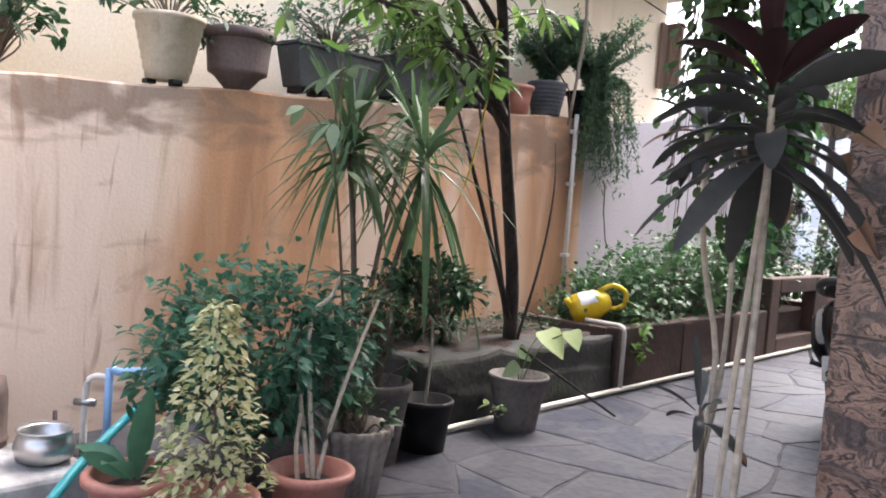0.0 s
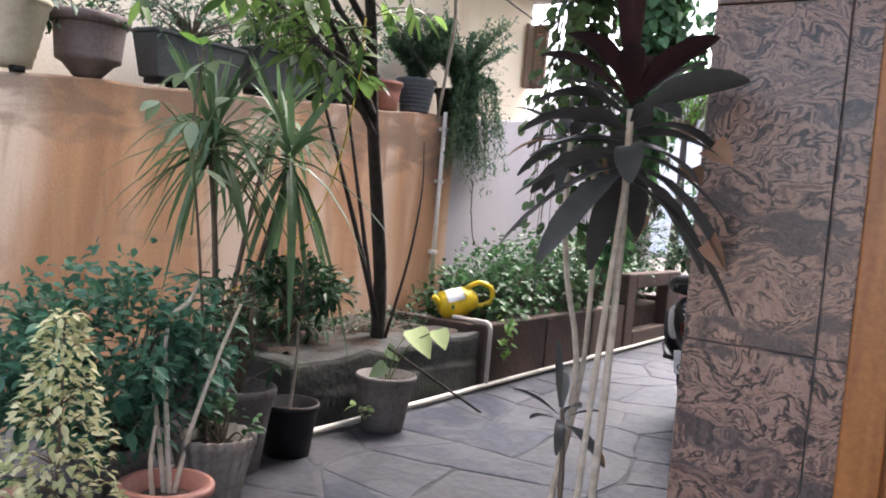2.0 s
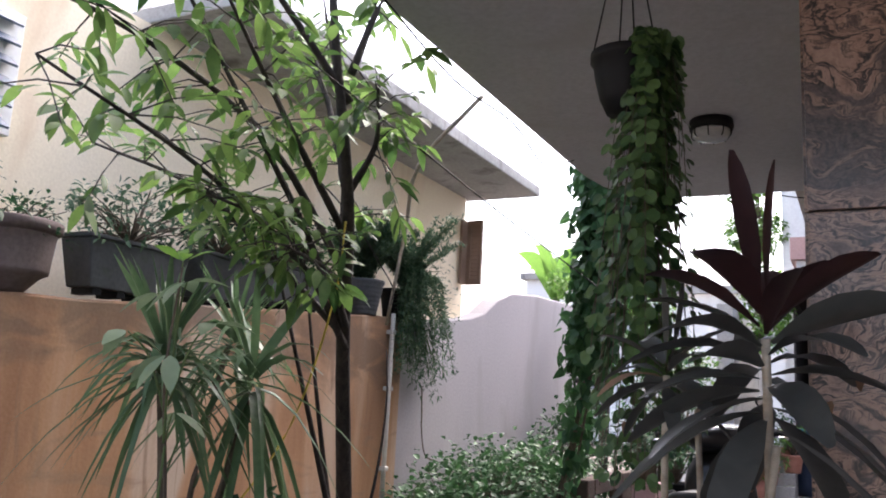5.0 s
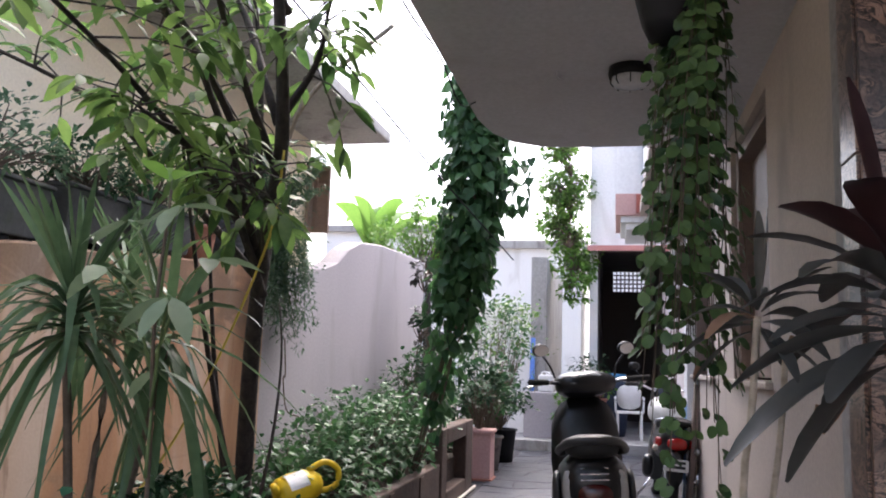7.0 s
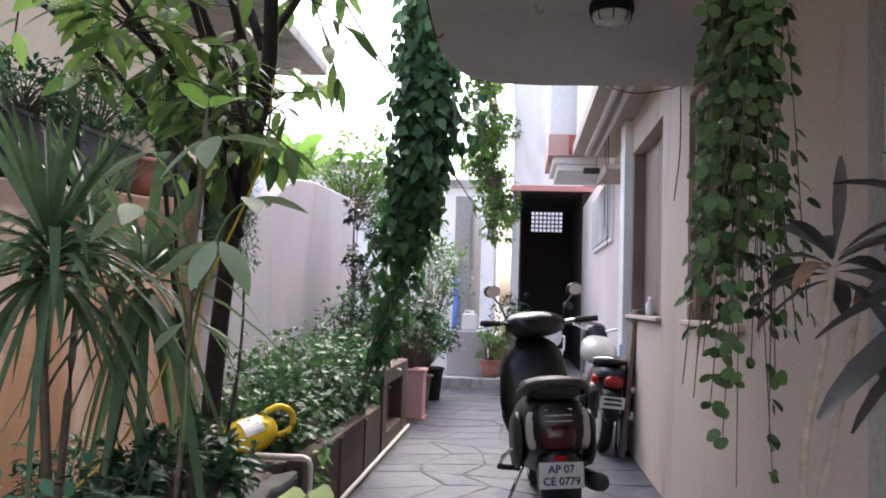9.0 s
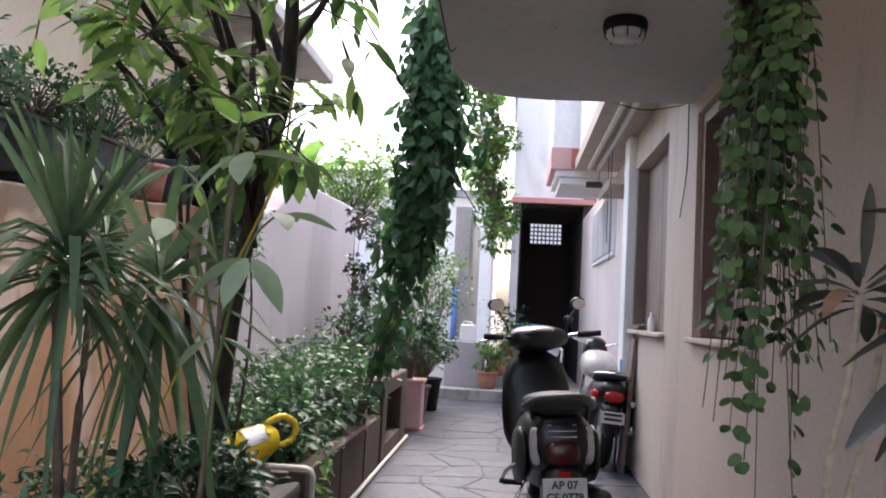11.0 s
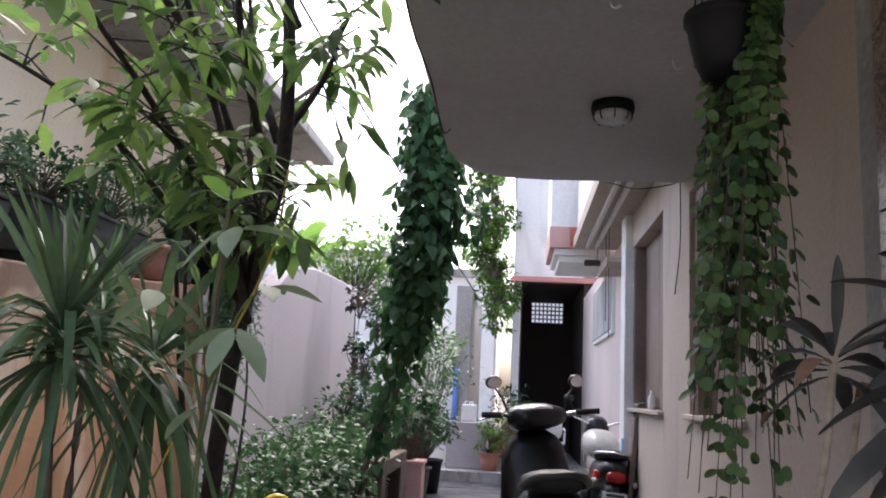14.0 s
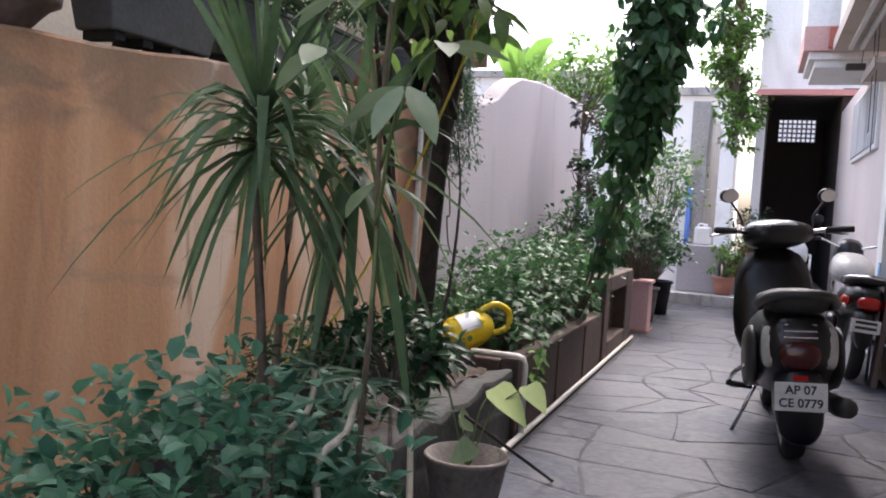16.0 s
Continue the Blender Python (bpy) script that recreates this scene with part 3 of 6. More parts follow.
aw = thing("awning", (1.85, 13.55, 3.30), "thin red oxide awning over the passage", "awning")
part("sheet", box(0, 1.45, 0, 0.35, 0.0, 0.035, 0.004), FADEDRED, aw)
part("fascia", box(0, 1.45, -0.02, -0.002, -0.05, 0.045, 0.004), FADEDRED, aw)
setting("passage_ceiling", box(2.02, 3.4, 13.9, 17.0, 3.27, 3.298), DARKROOM, "ceiling of the covered passage, coloured dark for its shade", "ceiling")
setting("far_east_wall", box(3.12, 3.34, 13.8, 17.2, -0.02, 3.4), DARKROOM, "side wall of the passage, coloured dark for its shade", "wall")
wd = thing("window_1", (3.10, 8.9, 2.05), "grey-shuttered window in the peach wall", "window")
part("window_frame", box(-0.02, 0.04, 0, 2.4, 0, 0.78, 0.006), WHITE, wd)
GREYSHUT = plain("grey_shutter_paint", (0.44, 0.45, 0.48), 0.6)
for k in range(3):
    part("shutter", box(-0.035, -0.021, 0.06 + 0.78 * k, 0.80 + 0.78 * k, 0.05, 0.73, 0.004), GREYSHUT, wd)
fx = thing("tube_lamp_fitting", (2.82, 8.6, 2.79), "small black lamp fitting hung below the overhang", "lamp")
part("casing", box(-0.09, 0.09, -0.05, 0.05, 0.0, 0.06, 0.01), DARKROOM, fx)
tube("cord", [(0.05, 0, 0.06), (0.06, 0, 0.20)], 0.004, DARKROOM, fx, sides=5)
for y, z in ((7.6, 1.9), (7.9, 2.1)):
    cd_ = tube("cable", [(2.9, y, 3.03), (2.91, y + 0.02, z)], 0.004, DARKROOM, sides=5)
    tagged(cd_, "thin dark cable hanging from the overhang", "cable")
sh = thing("sunshade", (2.86, 7.25, 2.62), "small dark-edged concrete sunshade above the side door", "sunshade")
part("slab", box(0, 0.26, 0, 1.0, 0, 0.05, 0.006), PALE, sh)
part("edge", box(-0.012, -0.001, 0, 1.0, -0.03, 0.06, 0.003), BROWNJAMB, sh)
wj = thing("window_2", (3.06, 5.26, 1.23), "brown-painted shuttered window in the peach wall", "window")
for y in (0.0, 1.56):
    part("jamb", box(0.0, 0.20, y, y + 0.07, 0, 1.46, 0.004), BROWNJAMB, wj)
part("sill", box(-0.05, 0.20, -0.05, 1.66, -0.035, -0.004, 0.006), PALE, wj)
for y in (0.075, 0.82):
    part("sash", box(0.10, 0.14, y, y + 0.735, 0.01, 1.46, 0.004), BROWNJAMB, wj)
wk = thing("window_3", (3.06, 3.06, 1.23), "brown wooden window with a plain stone sill", "window")
for y in (0.0, 1.16):
    part("jamb", box(0.02, 0.20, y, y + 0.07, 0, 1.36, 0.004), BROWNJAMB, wk)
part("head", box(0.02, 0.20, 0.07, 1.16, 1.29, 1.36, 0.004), BROWNJAMB, wk)
part("sill", box(-0.045, 0.20, -0.05, 1.28, -0.035, -0.004, 0.006), PALE, wk)
for y0 in (0.075, 0.62):
    sa = part("sash", box(0.10, 0.14, y0, y0 + 0.53, 0.01, 1.28, 0.004), BROWNJAMB, wk)

# neighbour's house behind the west wall
nb = thing("neighbour_house", (-0.55, 0.0, 0.0), "cream neighbouring house with a deep concrete eave", "house")
part("wall", box(-4.0, 0.0, -4.0, 6.5, -0.03, 3.35), CREAM, nb)
part("eave", box(-4.0, 0.76, 2.2, 6.62, 3.35, 3.45, 0.01), CONCRETE, nb, "weathered concrete eave slab")
part("parapet", box(-0.12, 0.0, 2.2, 6.5, 3.45, 4.1), WHITE, nb, "white parapet above the eave")
BLUEGREY = plain("blue_grey_shutter_paint", (0.16, 0.19, 0.24), 0.6)
wl = part("window", box(0.003, 0.05, 0.55, 1.42, 2.42, 3.02, 0.005), WHITE, nb, "louvred window with blue-grey slats")
for k in range(6):
    part("louvre", box(-0.05, 0.05, 0.60, 1.37, -0.006, 0.006, 0, Matrix.Translation((0.075, 0, 2.47 + 0.10 * k)) @ Matrix.Rotation(radians(40), 4, "Y")), BLUEGREY, wl)
BROWNSHUT = plain("brown_louvre_wood", (0.20, 0.13, 0.09), 0.7)
ws = part("shutter", box(0.02, 0.05, 6.35, 6.48, 2.45, 3.10, 0.004), BROWNSHUT, nb, "open louvred wooden shutter at the corner")
part("shutter_frame", box(0.06, 0.22, 6.44, 6.48, 2.45, 2.50), BROWNSHUT, ws)
part("shutter_frame", box(0.06, 0.22, 6.44, 6.48, 3.05, 3.10), BROWNSHUT, ws)
part("shutter_frame", box(0.06, 0.10, 6.44, 6.48, 2.50, 3.05), BROWNSHUT, ws)
part("shutter_frame", box(0.19, 0.22, 6.44, 6.48, 2.50, 3.05), BROWNSHUT, ws)
for k in range(14):
    part("slat", box(0.10, 0.19, -0.024, 0.024, -0.003, 0.003, 0, Matrix.Translation((0, 6.46, 2.52 + 0.04 * k)) @ Matrix.Rotation(radians(62), 4, "X")), BROWNSHUT, ws)
po = thing("conduit", (0.35, 3.72, 2.40), "thin pale bamboo pole leaning towards the roof", "pole")
tube("pole", curve_pts([(-0.25, 0.25, -0.6), (0, 0, 0), (0.35, -0.5, 0.28), (0.94, -0.91, 0.5)], 12), 0.012, TWIG, po)

# far buildings beyond the lane
# Far windows lightened so their colour carries the washed-out glare.
GLARESHUT = plain("glare_washed_shutter", (0.66, 0.67, 0.70), 0.6)
for nm, x0, x1, y0, y1, h, lab in (("apartment_building", -9.0, -3.2, 30.0, 40.0, 6.2, "pale distant apartment block with small windows"), ("apartment_building", -2.5, 1.2, 26.0, 34.0, 5.0, "white distant house with windows paled for glare"), ("apartment_building", 1.9, 6.0, 20.0, 30.0, 8.5, "tall white house behind the passage")):
    t = thing(nm, (x0, y0, 0), lab, "building")
    part("wall", box(0, x1 - x0, 0, y1 - y0, 0, h), WHITE, t)
    part("roof", box(-0.2, x1 - x0 + 0.2, -0.2, y1 - y0 + 0.2, h, h + 0.25), CONCRETE, t)
    for fl in range(int(h // 3)):
        for k in range(int((x1 - x0) // 1.6)):
            w = part("window", box(0.5 + 1.6 * k, 1.3 + 1.6 * k, -0.05, -0.004, 1.2 + 3 * fl, 2.4 + 3 * fl), GLARESHUT, t)
            part("window_sill", box(0.4 + 1.6 * k, 1.4 + 1.6 * k, -0.15, -0.004, 1.1 + 3 * fl, 1.19 + 3 * fl), WHITE, w)
# plain walls that close the yard behind the camera
setting("wall_south", box(-0.18, 9.0, -6.2, -6.0, -0.03, 1.7), PALE, "plain compound wall across the front yard", "wall")
setting("wall_yard_east", box(9.0, 9.2, -6.2, 1.4, -0.03, 2.0), PALE, "plain compound wall at the yard's side", "wall")

# ---- plants ----
def pot(name, loc, label, r0, r1, h, mat, rim=0.02, lip=0.03, soil=0.05, flute=0, depth=0.0, group=""):
    """A round pot: tapered body, turned rim, soil inside."""
    t = thing(name, loc, label, "plant pot", group)
    bm = bmesh.new()
    prof = [(r0, 0), (r0 + (r1 - r0) * 0.5, h * 0.5), (r1, h - lip), (r1 + rim, h - lip + 0.004), (r1 + rim, h - 0.006), (r1 + rim - 0.006, h), (r1 - 0.008, h), (r1 - 0.016, h - soil - 0.02), (0.01, h - soil - 0.02)]
    lathe(bm, prof, 120 if flute else 28, flute, depth)
    part("body", bm, mat, t, "", True)
    bm = bmesh.new()
    lathe(bm, [(r1 - 0.014, h - soil - 0.015), (r1 * 0.6, h - soil + 0.006), (0.02, h - soil + 0.012)], 20)
    part("soil", bm, SOIL, t, "dark potting soil")
    return t


def plant(name, loc, label):
    return thing(name, loc, label, "plant")


# slender tree in the stone planter
tree = thing("tree", (0.72, 2.65, 0.36), "slender dark-trunked tree with bright green leaves", "tree")
trunk = curve_pts([(-0.02, 0.02, -0.02), (0.03, -0.06, 0.35), (0.12, -0.25, 0.74), (0.21, -0.43, 1.04), (0.33, -0.64, 1.34), (0.47, -0.86, 1.64), (0.51, -0.99, 1.94), (0.51, -1.08, 2.24), (0.50, -1.22, 2.85)], 32)
tube("trunk", trunk, [0.044 - 0.0009 * i for i in range(33)], BARK, tree)
limbs = [[(0.03, -0.07, 0.15), (0.0, -0.3, 0.7), (0.05, -0.62, 1.2), (0.15, -1.0, 1.7)], [(-0.02, 0.02, 0.0), (-0.08, -0.1, 0.6), (-0.05, -0.3, 1.1), (0.05, -0.6, 1.65)], [(0.02, 0.03, 0.0), (0.06, 0.16, 0.5), (0.05, 0.25, 0.9), (0.0, 0.3, 1.2)],
         [(0.30, -0.56, 1.15), (0.30, -0.9, 1.45), (0.25, -1.5, 1.72), (0.28, -2.2, 1.85)], [(0.38, -0.72, 1.45), (0.3, -1.2, 1.9), (0.2, -1.8, 2.1), (0.25, -2.5, 2.05)], [(0.45, -0.86, 1.75), (0.25, -0.75, 2.2), (0.05, -0.6, 2.5), (0.0, -0.3, 2.75)],
         [(0.28, -0.54, 1.20), (0.06, -0.92, 1.56), (-0.09, -1.19, 1.76), (-0.25, -1.55, 1.84)], [(0.24, -0.48, 1.12), (0.27, -0.60, 1.60), (0.27, -0.66, 2.10), (0.22, -0.82, 2.70)], [(0.29, -0.56, 1.22), (0.34, -1.0, 1.62), (0.32, -1.40, 2.0), (0.25, -1.80, 2.45)], [(0.53, -1.0, 2.1), (0.4, -1.4, 2.45), (0.5, -1.9, 2.5)], [(0.56, -1.05, 2.2), (0.62, -0.95, 2.55), (0.66, -0.75, 2.8)], [(0.42, -0.8, 1.6), (0.45, -1.3, 1.95), (0.62, -1.9, 2.2)], [(0.33, -0.62, 1.25), (0.45, -0.95, 1.42), (0.55, -1.35, 1.45)], [(0.37, -0.7, 1.4), (0.25, -1.05, 1.6), (0.3, -1.5, 1.62)], [(0.45, -0.86, 1.75), (0.6, -0.9, 1.95), (0.72, -1.1, 2.1)]]
tips = []
for lb in limbs:
    pts = curve_pts(lb, 12)
    thin = 0.6 if lb[-1][2] < 1.25 else 1.0
    tube("limb", pts, [(0.018 - 0.0011 * i) * thin for i in range(13)], BARK, tree, sides=7)
    tips += pts[5:]
P, T, paths = [], [], []
for p in tips[24:]:
    for k in range(2 + int(rng.uniform() < 0.45)):
        d = Vector((rng.normal(0, 1), rng.normal(0, 1), rng.normal(0.1, 0.55))).normalized()
        q = p + d * rng.uniform(0.10, 0.34)
        paths.append([(p, 0.004), (p.lerp(q, 0.5) + Vector((0, 0, 0.02)), 0.003), (q, 0.002)])
        side = d.cross(Vector((0, 0, 1))).normalized()
        for i, w in enumerate((0.45, 0.65, 0.85, 1.0, 1.0)):
            P.append(p.lerp(q, w))
            T.append(d * 0.7 + side * (0.75 if i % 2 else -0.75) + Vector((rng.normal(0, 0.3), rng.normal(0, 0.3), rng.normal(-0.30, 0.35))))
L = rng.uniform(0.06, 0.118, len(P))
v, f = leaves(P, [tuple(t) for t in T], L, L * rng.uniform(0.36, 0.47, len(P)), 0.3, LANCE, 0.2)
mesh_ob("crown", v, f, LEAF_TREE, tree, smooth=True)
v, f = tubes(paths, 4)
mesh_ob("twigwork", v, f, BARK, tree)["kind"] = "stuff"


# ---- potted plants near the tap ----
def stick(parent, name, pts, r0, r1, mat, sides=7, n=14):
    c = curve_pts(pts, n)
    return tube(name, c, [r0 + (r1 - r0) * i / n for i in range(n + 1)], mat, parent, sides=sides)


pot("plant_pot", (1.27, 0.06, 0.0), "pink terracotta pot with a broad-leaved lily", 0.10, 0.135, 0.25, TERRA, group="terracotta pots")
pl = plant("lily", (1.27, 0.06, 0.23), "lily with broad upright green leaves in a terracotta pot")
A = [(0.2, 1.0, 0.32, 0.09, 0.05), (2.6, 0.9, 0.29, 0.075, 0.35), (3.6, 0.7, 0.27, 0.075, 0.4), (5.4, 0.8, 0.29, 0.075, 0.3), (0.9, 0.6, 0.24, 0.07, 0.35), (4.5, 0.8, 0.2, 0.06, 0.2)]
for a, z, ln, w, dr in A:
    if z > 0.9:
        tdir = (0.12 * math.cos(a), 0.12 * math.sin(a), 1)
    else:
        tdir = (math.cos(a), math.sin(a), z * 1.2)
    v, f = leaves([(0.02 * math.cos(a), 0.02 * math.sin(a), 0.0)], [tdir], ln, w, dr, LANCE, 0.35)
    mesh_ob("leaf", v, f, LEAF_BLUE, pl, smooth=True)

pot("plant_pot", (1.57, 0.14, 0.0), "pink terracotta pot under a variegated shrub", 0.095, 0.13, 0.25, TERRA, group="terracotta pots")
pv = plant("variegated_shrub", (1.57, 0.14, 0.19), "tall narrow shrub with cream and green leaves")
stick(pv, "stem", [(0, 0, 0), (0.01, 0, 0.3), (0.0, 0.0, 0.62)], 0.006, 0.003, BROWNSTEM)
N = 900
h = rng.uniform(0.0, 1.0, N) ** 1.15
ang = rng.uniform(0, 2 * math.pi, N)
rad = (0.17 * (1 - h) ** 0.8 + 0.025) * np.sqrt(rng.uniform(0.1, 1, N))
P = np.stack([rad * np.cos(ang), rad * np.sin(ang), 0.03 + 0.60 * h], 1)
T = np.stack([np.cos(ang), np.sin(ang), rng.uniform(-0.5, 0.6, N)], 1) + rng.normal(0, 0.3, (N, 3))
v, f = leaves(P, T, rng.uniform(0.02, 0.042, N), rng.uniform(0.014, 0.024, N), 0.3)
mesh_ob("crown", v, f, LEAF_VARIEG, pv)
paths = []
for k in range(16):
    a, hh = rng.uniform(0, 6.28), rng.uniform(0.02, 0.4)
    r = 0.16 * (1 - hh)
    paths.append([((0, 0, hh), 0.003), ((r * 0.6 * math.cos(a), r * 0.6 * math.sin(a), hh + 0.05), 0.002), ((r * math.cos(a), r * math.sin(a), hh + 0.07), 0.001)])
v, f = tubes(paths, 4)
mesh_ob("twigwork", v, f, BROWNSTEM, pv)["kind"] = "stuff"

pot("plant_pot", (1.55, 0.53, 0.0), "pink terracotta pot holding pale bare stems", 0.095, 0.13, 0.25, TERRA, group="terracotta pots")
fr = plant("frangipani", (1.55, 0.53, 0.19), "young plant with three pale bare stems and thin leaves")
ends = []
for pts in ([(0, 0, 0), (-0.352, 0.190, 0.439), (-0.357, 0.350, 0.581), (-0.383, 0.407, 0.645)], [(0.01, 0.01, 0), (-0.210, 0.130, 0.484), (-0.191, 0.200, 0.594), (-0.195, 0.246, 0.672)], [(0.01, 0.02, 0), (-0.02, 0.1, 0.2), (-0.08, 0.25, 0.42), (-0.15, 0.40, 0.58)], [(-0.02, -0.03, 0), (-0.03, -0.04, 0.12), (-0.025, -0.035, 0.24)]):
    stick(fr, "stem", pts, 0.009, 0.006, CANE)
    ends.append(pts[-1])
P, T = [], []
for e in ends[:3]:
    for k in range(16):
        P.append(np.array(e) + rng.normal(0, 0.008, 3))
        T.append(fan_dirs(1, -0.2, 0.7)[0])
v, f = leaves(P, T, rng.uniform(0.06, 0.12, len(P)), 0.012, 0.25, LANCE)
mesh_ob("crown", v, f, LEAF_ROSE, fr)

pot("fluted_pot", (1.31, 0.93, 0.0), "grey cement pot with fluted sides", 0.10, 0.145, 0.28, FLUTED, 0.006, 0.04, flute=20, depth=0.045)
sp = plant("sapling", (1.31, 0.90, 0.22), "tall sapling with large pointed green leaves")
stick(sp, "stem", [(0, 0, 0), (0.03, -0.08, 0.45), (0.10, -0.20, 0.85), (0.13, -0.27, 1.12), (0.14, -0.26, 1.40)], 0.007, 0.003, BROWNSTEM)
# whorls of large leaves: place, length, and the bearing and slope of each leaf
whorls = [((0.197, -0.330, 1.165), 0.135, ((3.5, -0.6), (4.6, -0.9), (5.6, -0.7))), ((0.055, -0.340, 1.225), 0.125, ((3.0, -0.55), (0.9, -0.5), (4.9, -0.3))), ((0.147, -0.245, 1.365), 0.15, ((3.9, -0.8), (5.0, -0.5), (0.3, 0.1), (2.2, 0.1))), ((0.14, -0.26, 1.42), 0.11, ((0.6, 0.7), (2.4, 0.9), (4.4, 0.6), (5.6, 0.3))), ((0.20, -0.19, 1.26), 0.13, ((5.2, -0.2), (0.4, 0.0), (1.5, 0.2))), ((0.02, -0.22, 1.34), 0.13, ((2.8, -0.2), (3.8, -0.5), (1.8, 0.3))), ((0.10, -0.20, 1.02), 0.14, ((1.2, -0.3), (2.6, -0.5), (0.2, -0.4)))]
for (hx, hy, hz), ln, blades in whorls:
    stick(sp, "branch", [(0.115, -0.235, hz - 0.22), ((0.125 + hx) / 2, (hy - 0.25) / 2, hz - 0.06), (hx, hy, hz)], 0.004, 0.002, GREENSTEM)
    for a, z in blades:
        v, f = leaves([(hx + 0.012 * math.cos(a), hy + 0.012 * math.sin(a), hz)], [(math.cos(a), math.sin(a), z)], ln * rng.uniform(0.66, 0.88), ln * 0.34, 0.22, LANCE, 0.22)
        mesh_ob("leaf", v, f, LEAF_BRIGHT if hz > 1.4 else LEAF_SAP, sp, smooth=True)
sh2 = plant("small_shrub", (1.33, 0.95, 0.22), "low leafy shoots filling the fluted pot")
bush(sh2, (0, 0, 0.08), (0.13, 0.12, 0.12), 14, 9, 0.05, LEAF_MID, (0, 0, 0))

pot("plant_pot", (1.05, 1.60, 0.0), "black plastic pot with a single-stemmed bush", 0.105, 0.13, 0.24, BLACKPOT, 0.008, 0.03)
ld = plant("standard_bush", (1.05, 1.60, 0.18), "bare-stemmed bush with a rounded dark green head")
stick(ld, "stem", [(0, 0, 0), (0.01, 0.01, 0.25), (0, 0.01, 0.52)], 0.008, 0.006, TWIG)
bush(ld, (-0.02, 0.03, 0.58), (0.19, 0.20, 0.15), 34, 15, 0.075, LEAF_DARK, (0, 0.01, 0.45), ratio=0.42)

pot("plant_pot", (1.05, 1.28, 0.0), "grey cement pot behind the black pot", 0.11, 0.15, 0.36, GREYPOT, 0.012, 0.04)
b2 = plant("small_shrub", (1.05, 1.28, 0.30), "thin-stemmed shrub with sparse dark leaves")
bush(b2, (0.0, 0.0, 0.30), (0.17, 0.17, 0.3), 26, 8, 0.055, LEAF_DARK, (0, 0, 0))

pot("plant_pot", (1.20, 0.56, 0.0), "weathered grey pot under the bushy shrub", 0.11, 0.15, 0.30, GREYPOT, 0.012, 0.04)
b3 = plant("bushy_shrub", (1.20, 0.60, 0.25), "dense rounded shrub with blue-green leaves")
bush(b3, (-0.05, -0.02, 0.32), (0.33, 0.42, 0.31), 170, 15, 0.058, LEAF_BLUE, (0, 0, 0), ratio=0.62, lo=-0.85, spread=0.13, stem_r=0.007)
pot("plant_pot", (1.32, 0.32, 0.0), "small grey pot wedged between the terracotta pots", 0.08, 0.11, 0.22, GREYPOT, 0.01, 0.03)

pot("plant_pot", (1.085, 2.27, 0.0), "chipped grey cement pot standing on the lane", 0.105, 0.155, 0.29, GREYPOT, 0.006, 0.02, 0.07)
cal = plant("caladium", (1.085, 2.27, 0.21), "caladium with pale heart-shaped leaves")
for a, ln, hh, out in ((1.2, 0.185, 0.31, 0.14), (2.4, 0.10, 0.2, 0.08), (5.3, 0.11, 0.14, 0.08), (0.9, 0.13, 0.32, 0.26)):
    tip = (out * math.cos(a), out * math.sin(a), hh)
    stick(cal, "stalk", [(0, 0, 0), (tip[0] * 0.4, tip[1] * 0.4, hh * 0.7), tip], 0.004, 0.003, GREENSTEM)
    v, f = leaves([tip], [(math.cos(a - 1.4), math.sin(a - 1.4), -0.75)], ln, ln * 0.8, 0.1, HEART, 0.15, up=np.array([[0.4, -0.7, 0.6]]))
    mesh_ob("leaf", v, f, LEAF_PALE if ln > 0.12 else LEAF_SAP, cal, smooth=True)
tube("garden_stake", [(1.06, 2.30, 0.42), (1.26, 2.98, 0.005)], 0.007, BARK)
tagged(bpy.data.objects["garden_stake"], "thin dark stick leaning from the pot to the paving", "stick")
STONE_BITS = thing("creeper", (1.03, 2.18, 0.14), "small creeper hanging on the chipped pot", "plant")
v, f = leaves(rng.normal(0, 0.03, (9, 3)) + np.array((0.07, -0.12, 0)), fan_dirs(9), 0.05, 0.035, 0.4, HEART)
mesh_ob("crown", v, f, LEAF_PALE, STONE_BITS)

# dracaena
dc = thing("dracaena", (0.76, 1.38, 0.0), "dracaena with drooping strap leaves on thin trunks", "plant")


def strap_head(parent, c, n, ln, w, low=-0.25):
    """A rosette of strap leaves: stiff young ones on top, older ones arching and hanging."""
    for k in range(n):
        a = 2.4 * k + rng.uniform(-0.5, 0.5)
        age = 1 - (k + 0.5) / n
        z = (1.5 - (1.5 - low) * age ** 0.8) + rng.normal(0, 0.12)
        tdir = np.array((math.cos(a), math.sin(a), z * 1.4))
        young = z > 0.95
        droop = 0.10 + 0.15 * rng.uniform() if young else rng.uniform(0.55, 1.3)
        p = np.array(c) + (0.015 * math.cos(a), 0.015 * math.sin(a), 0.10 - 0.16 * age)
        v, f = leaves([p], [tdir], ln * (rng.uniform(0.85, 1.1) if young else rng.uniform(0.65, 1.15)), w * rng.uniform(0.65, 1.2), droop, STRAP, 0.35)
        mesh_ob("leaf", v, f, LEAF_STRAP, parent, smooth=True)


stick(dc, "trunk", [(0, 0, 0), (0.01, 0.0, 0.5), (-0.02, -0.02, 1.0), (-0.03, -0.07, 1.36)], 0.017, 0.012, BROWNSTEM)
stick(dc, "trunk", [(0.03, 0.03, 0), (-0.03, 0.1, 0.5), (-0.1, 0.25, 1.0), (-0.22, 0.5, 1.5)], 0.015, 0.011, BROWNSTEM)
stick(dc, "trunk", [(0.05, -0.02, 0), (0.07, 0.06, 0.5), (0.10, 0.20, 1.0), (0.10, 0.30, 1.30)], 0.016, 0.012, BROWNSTEM)
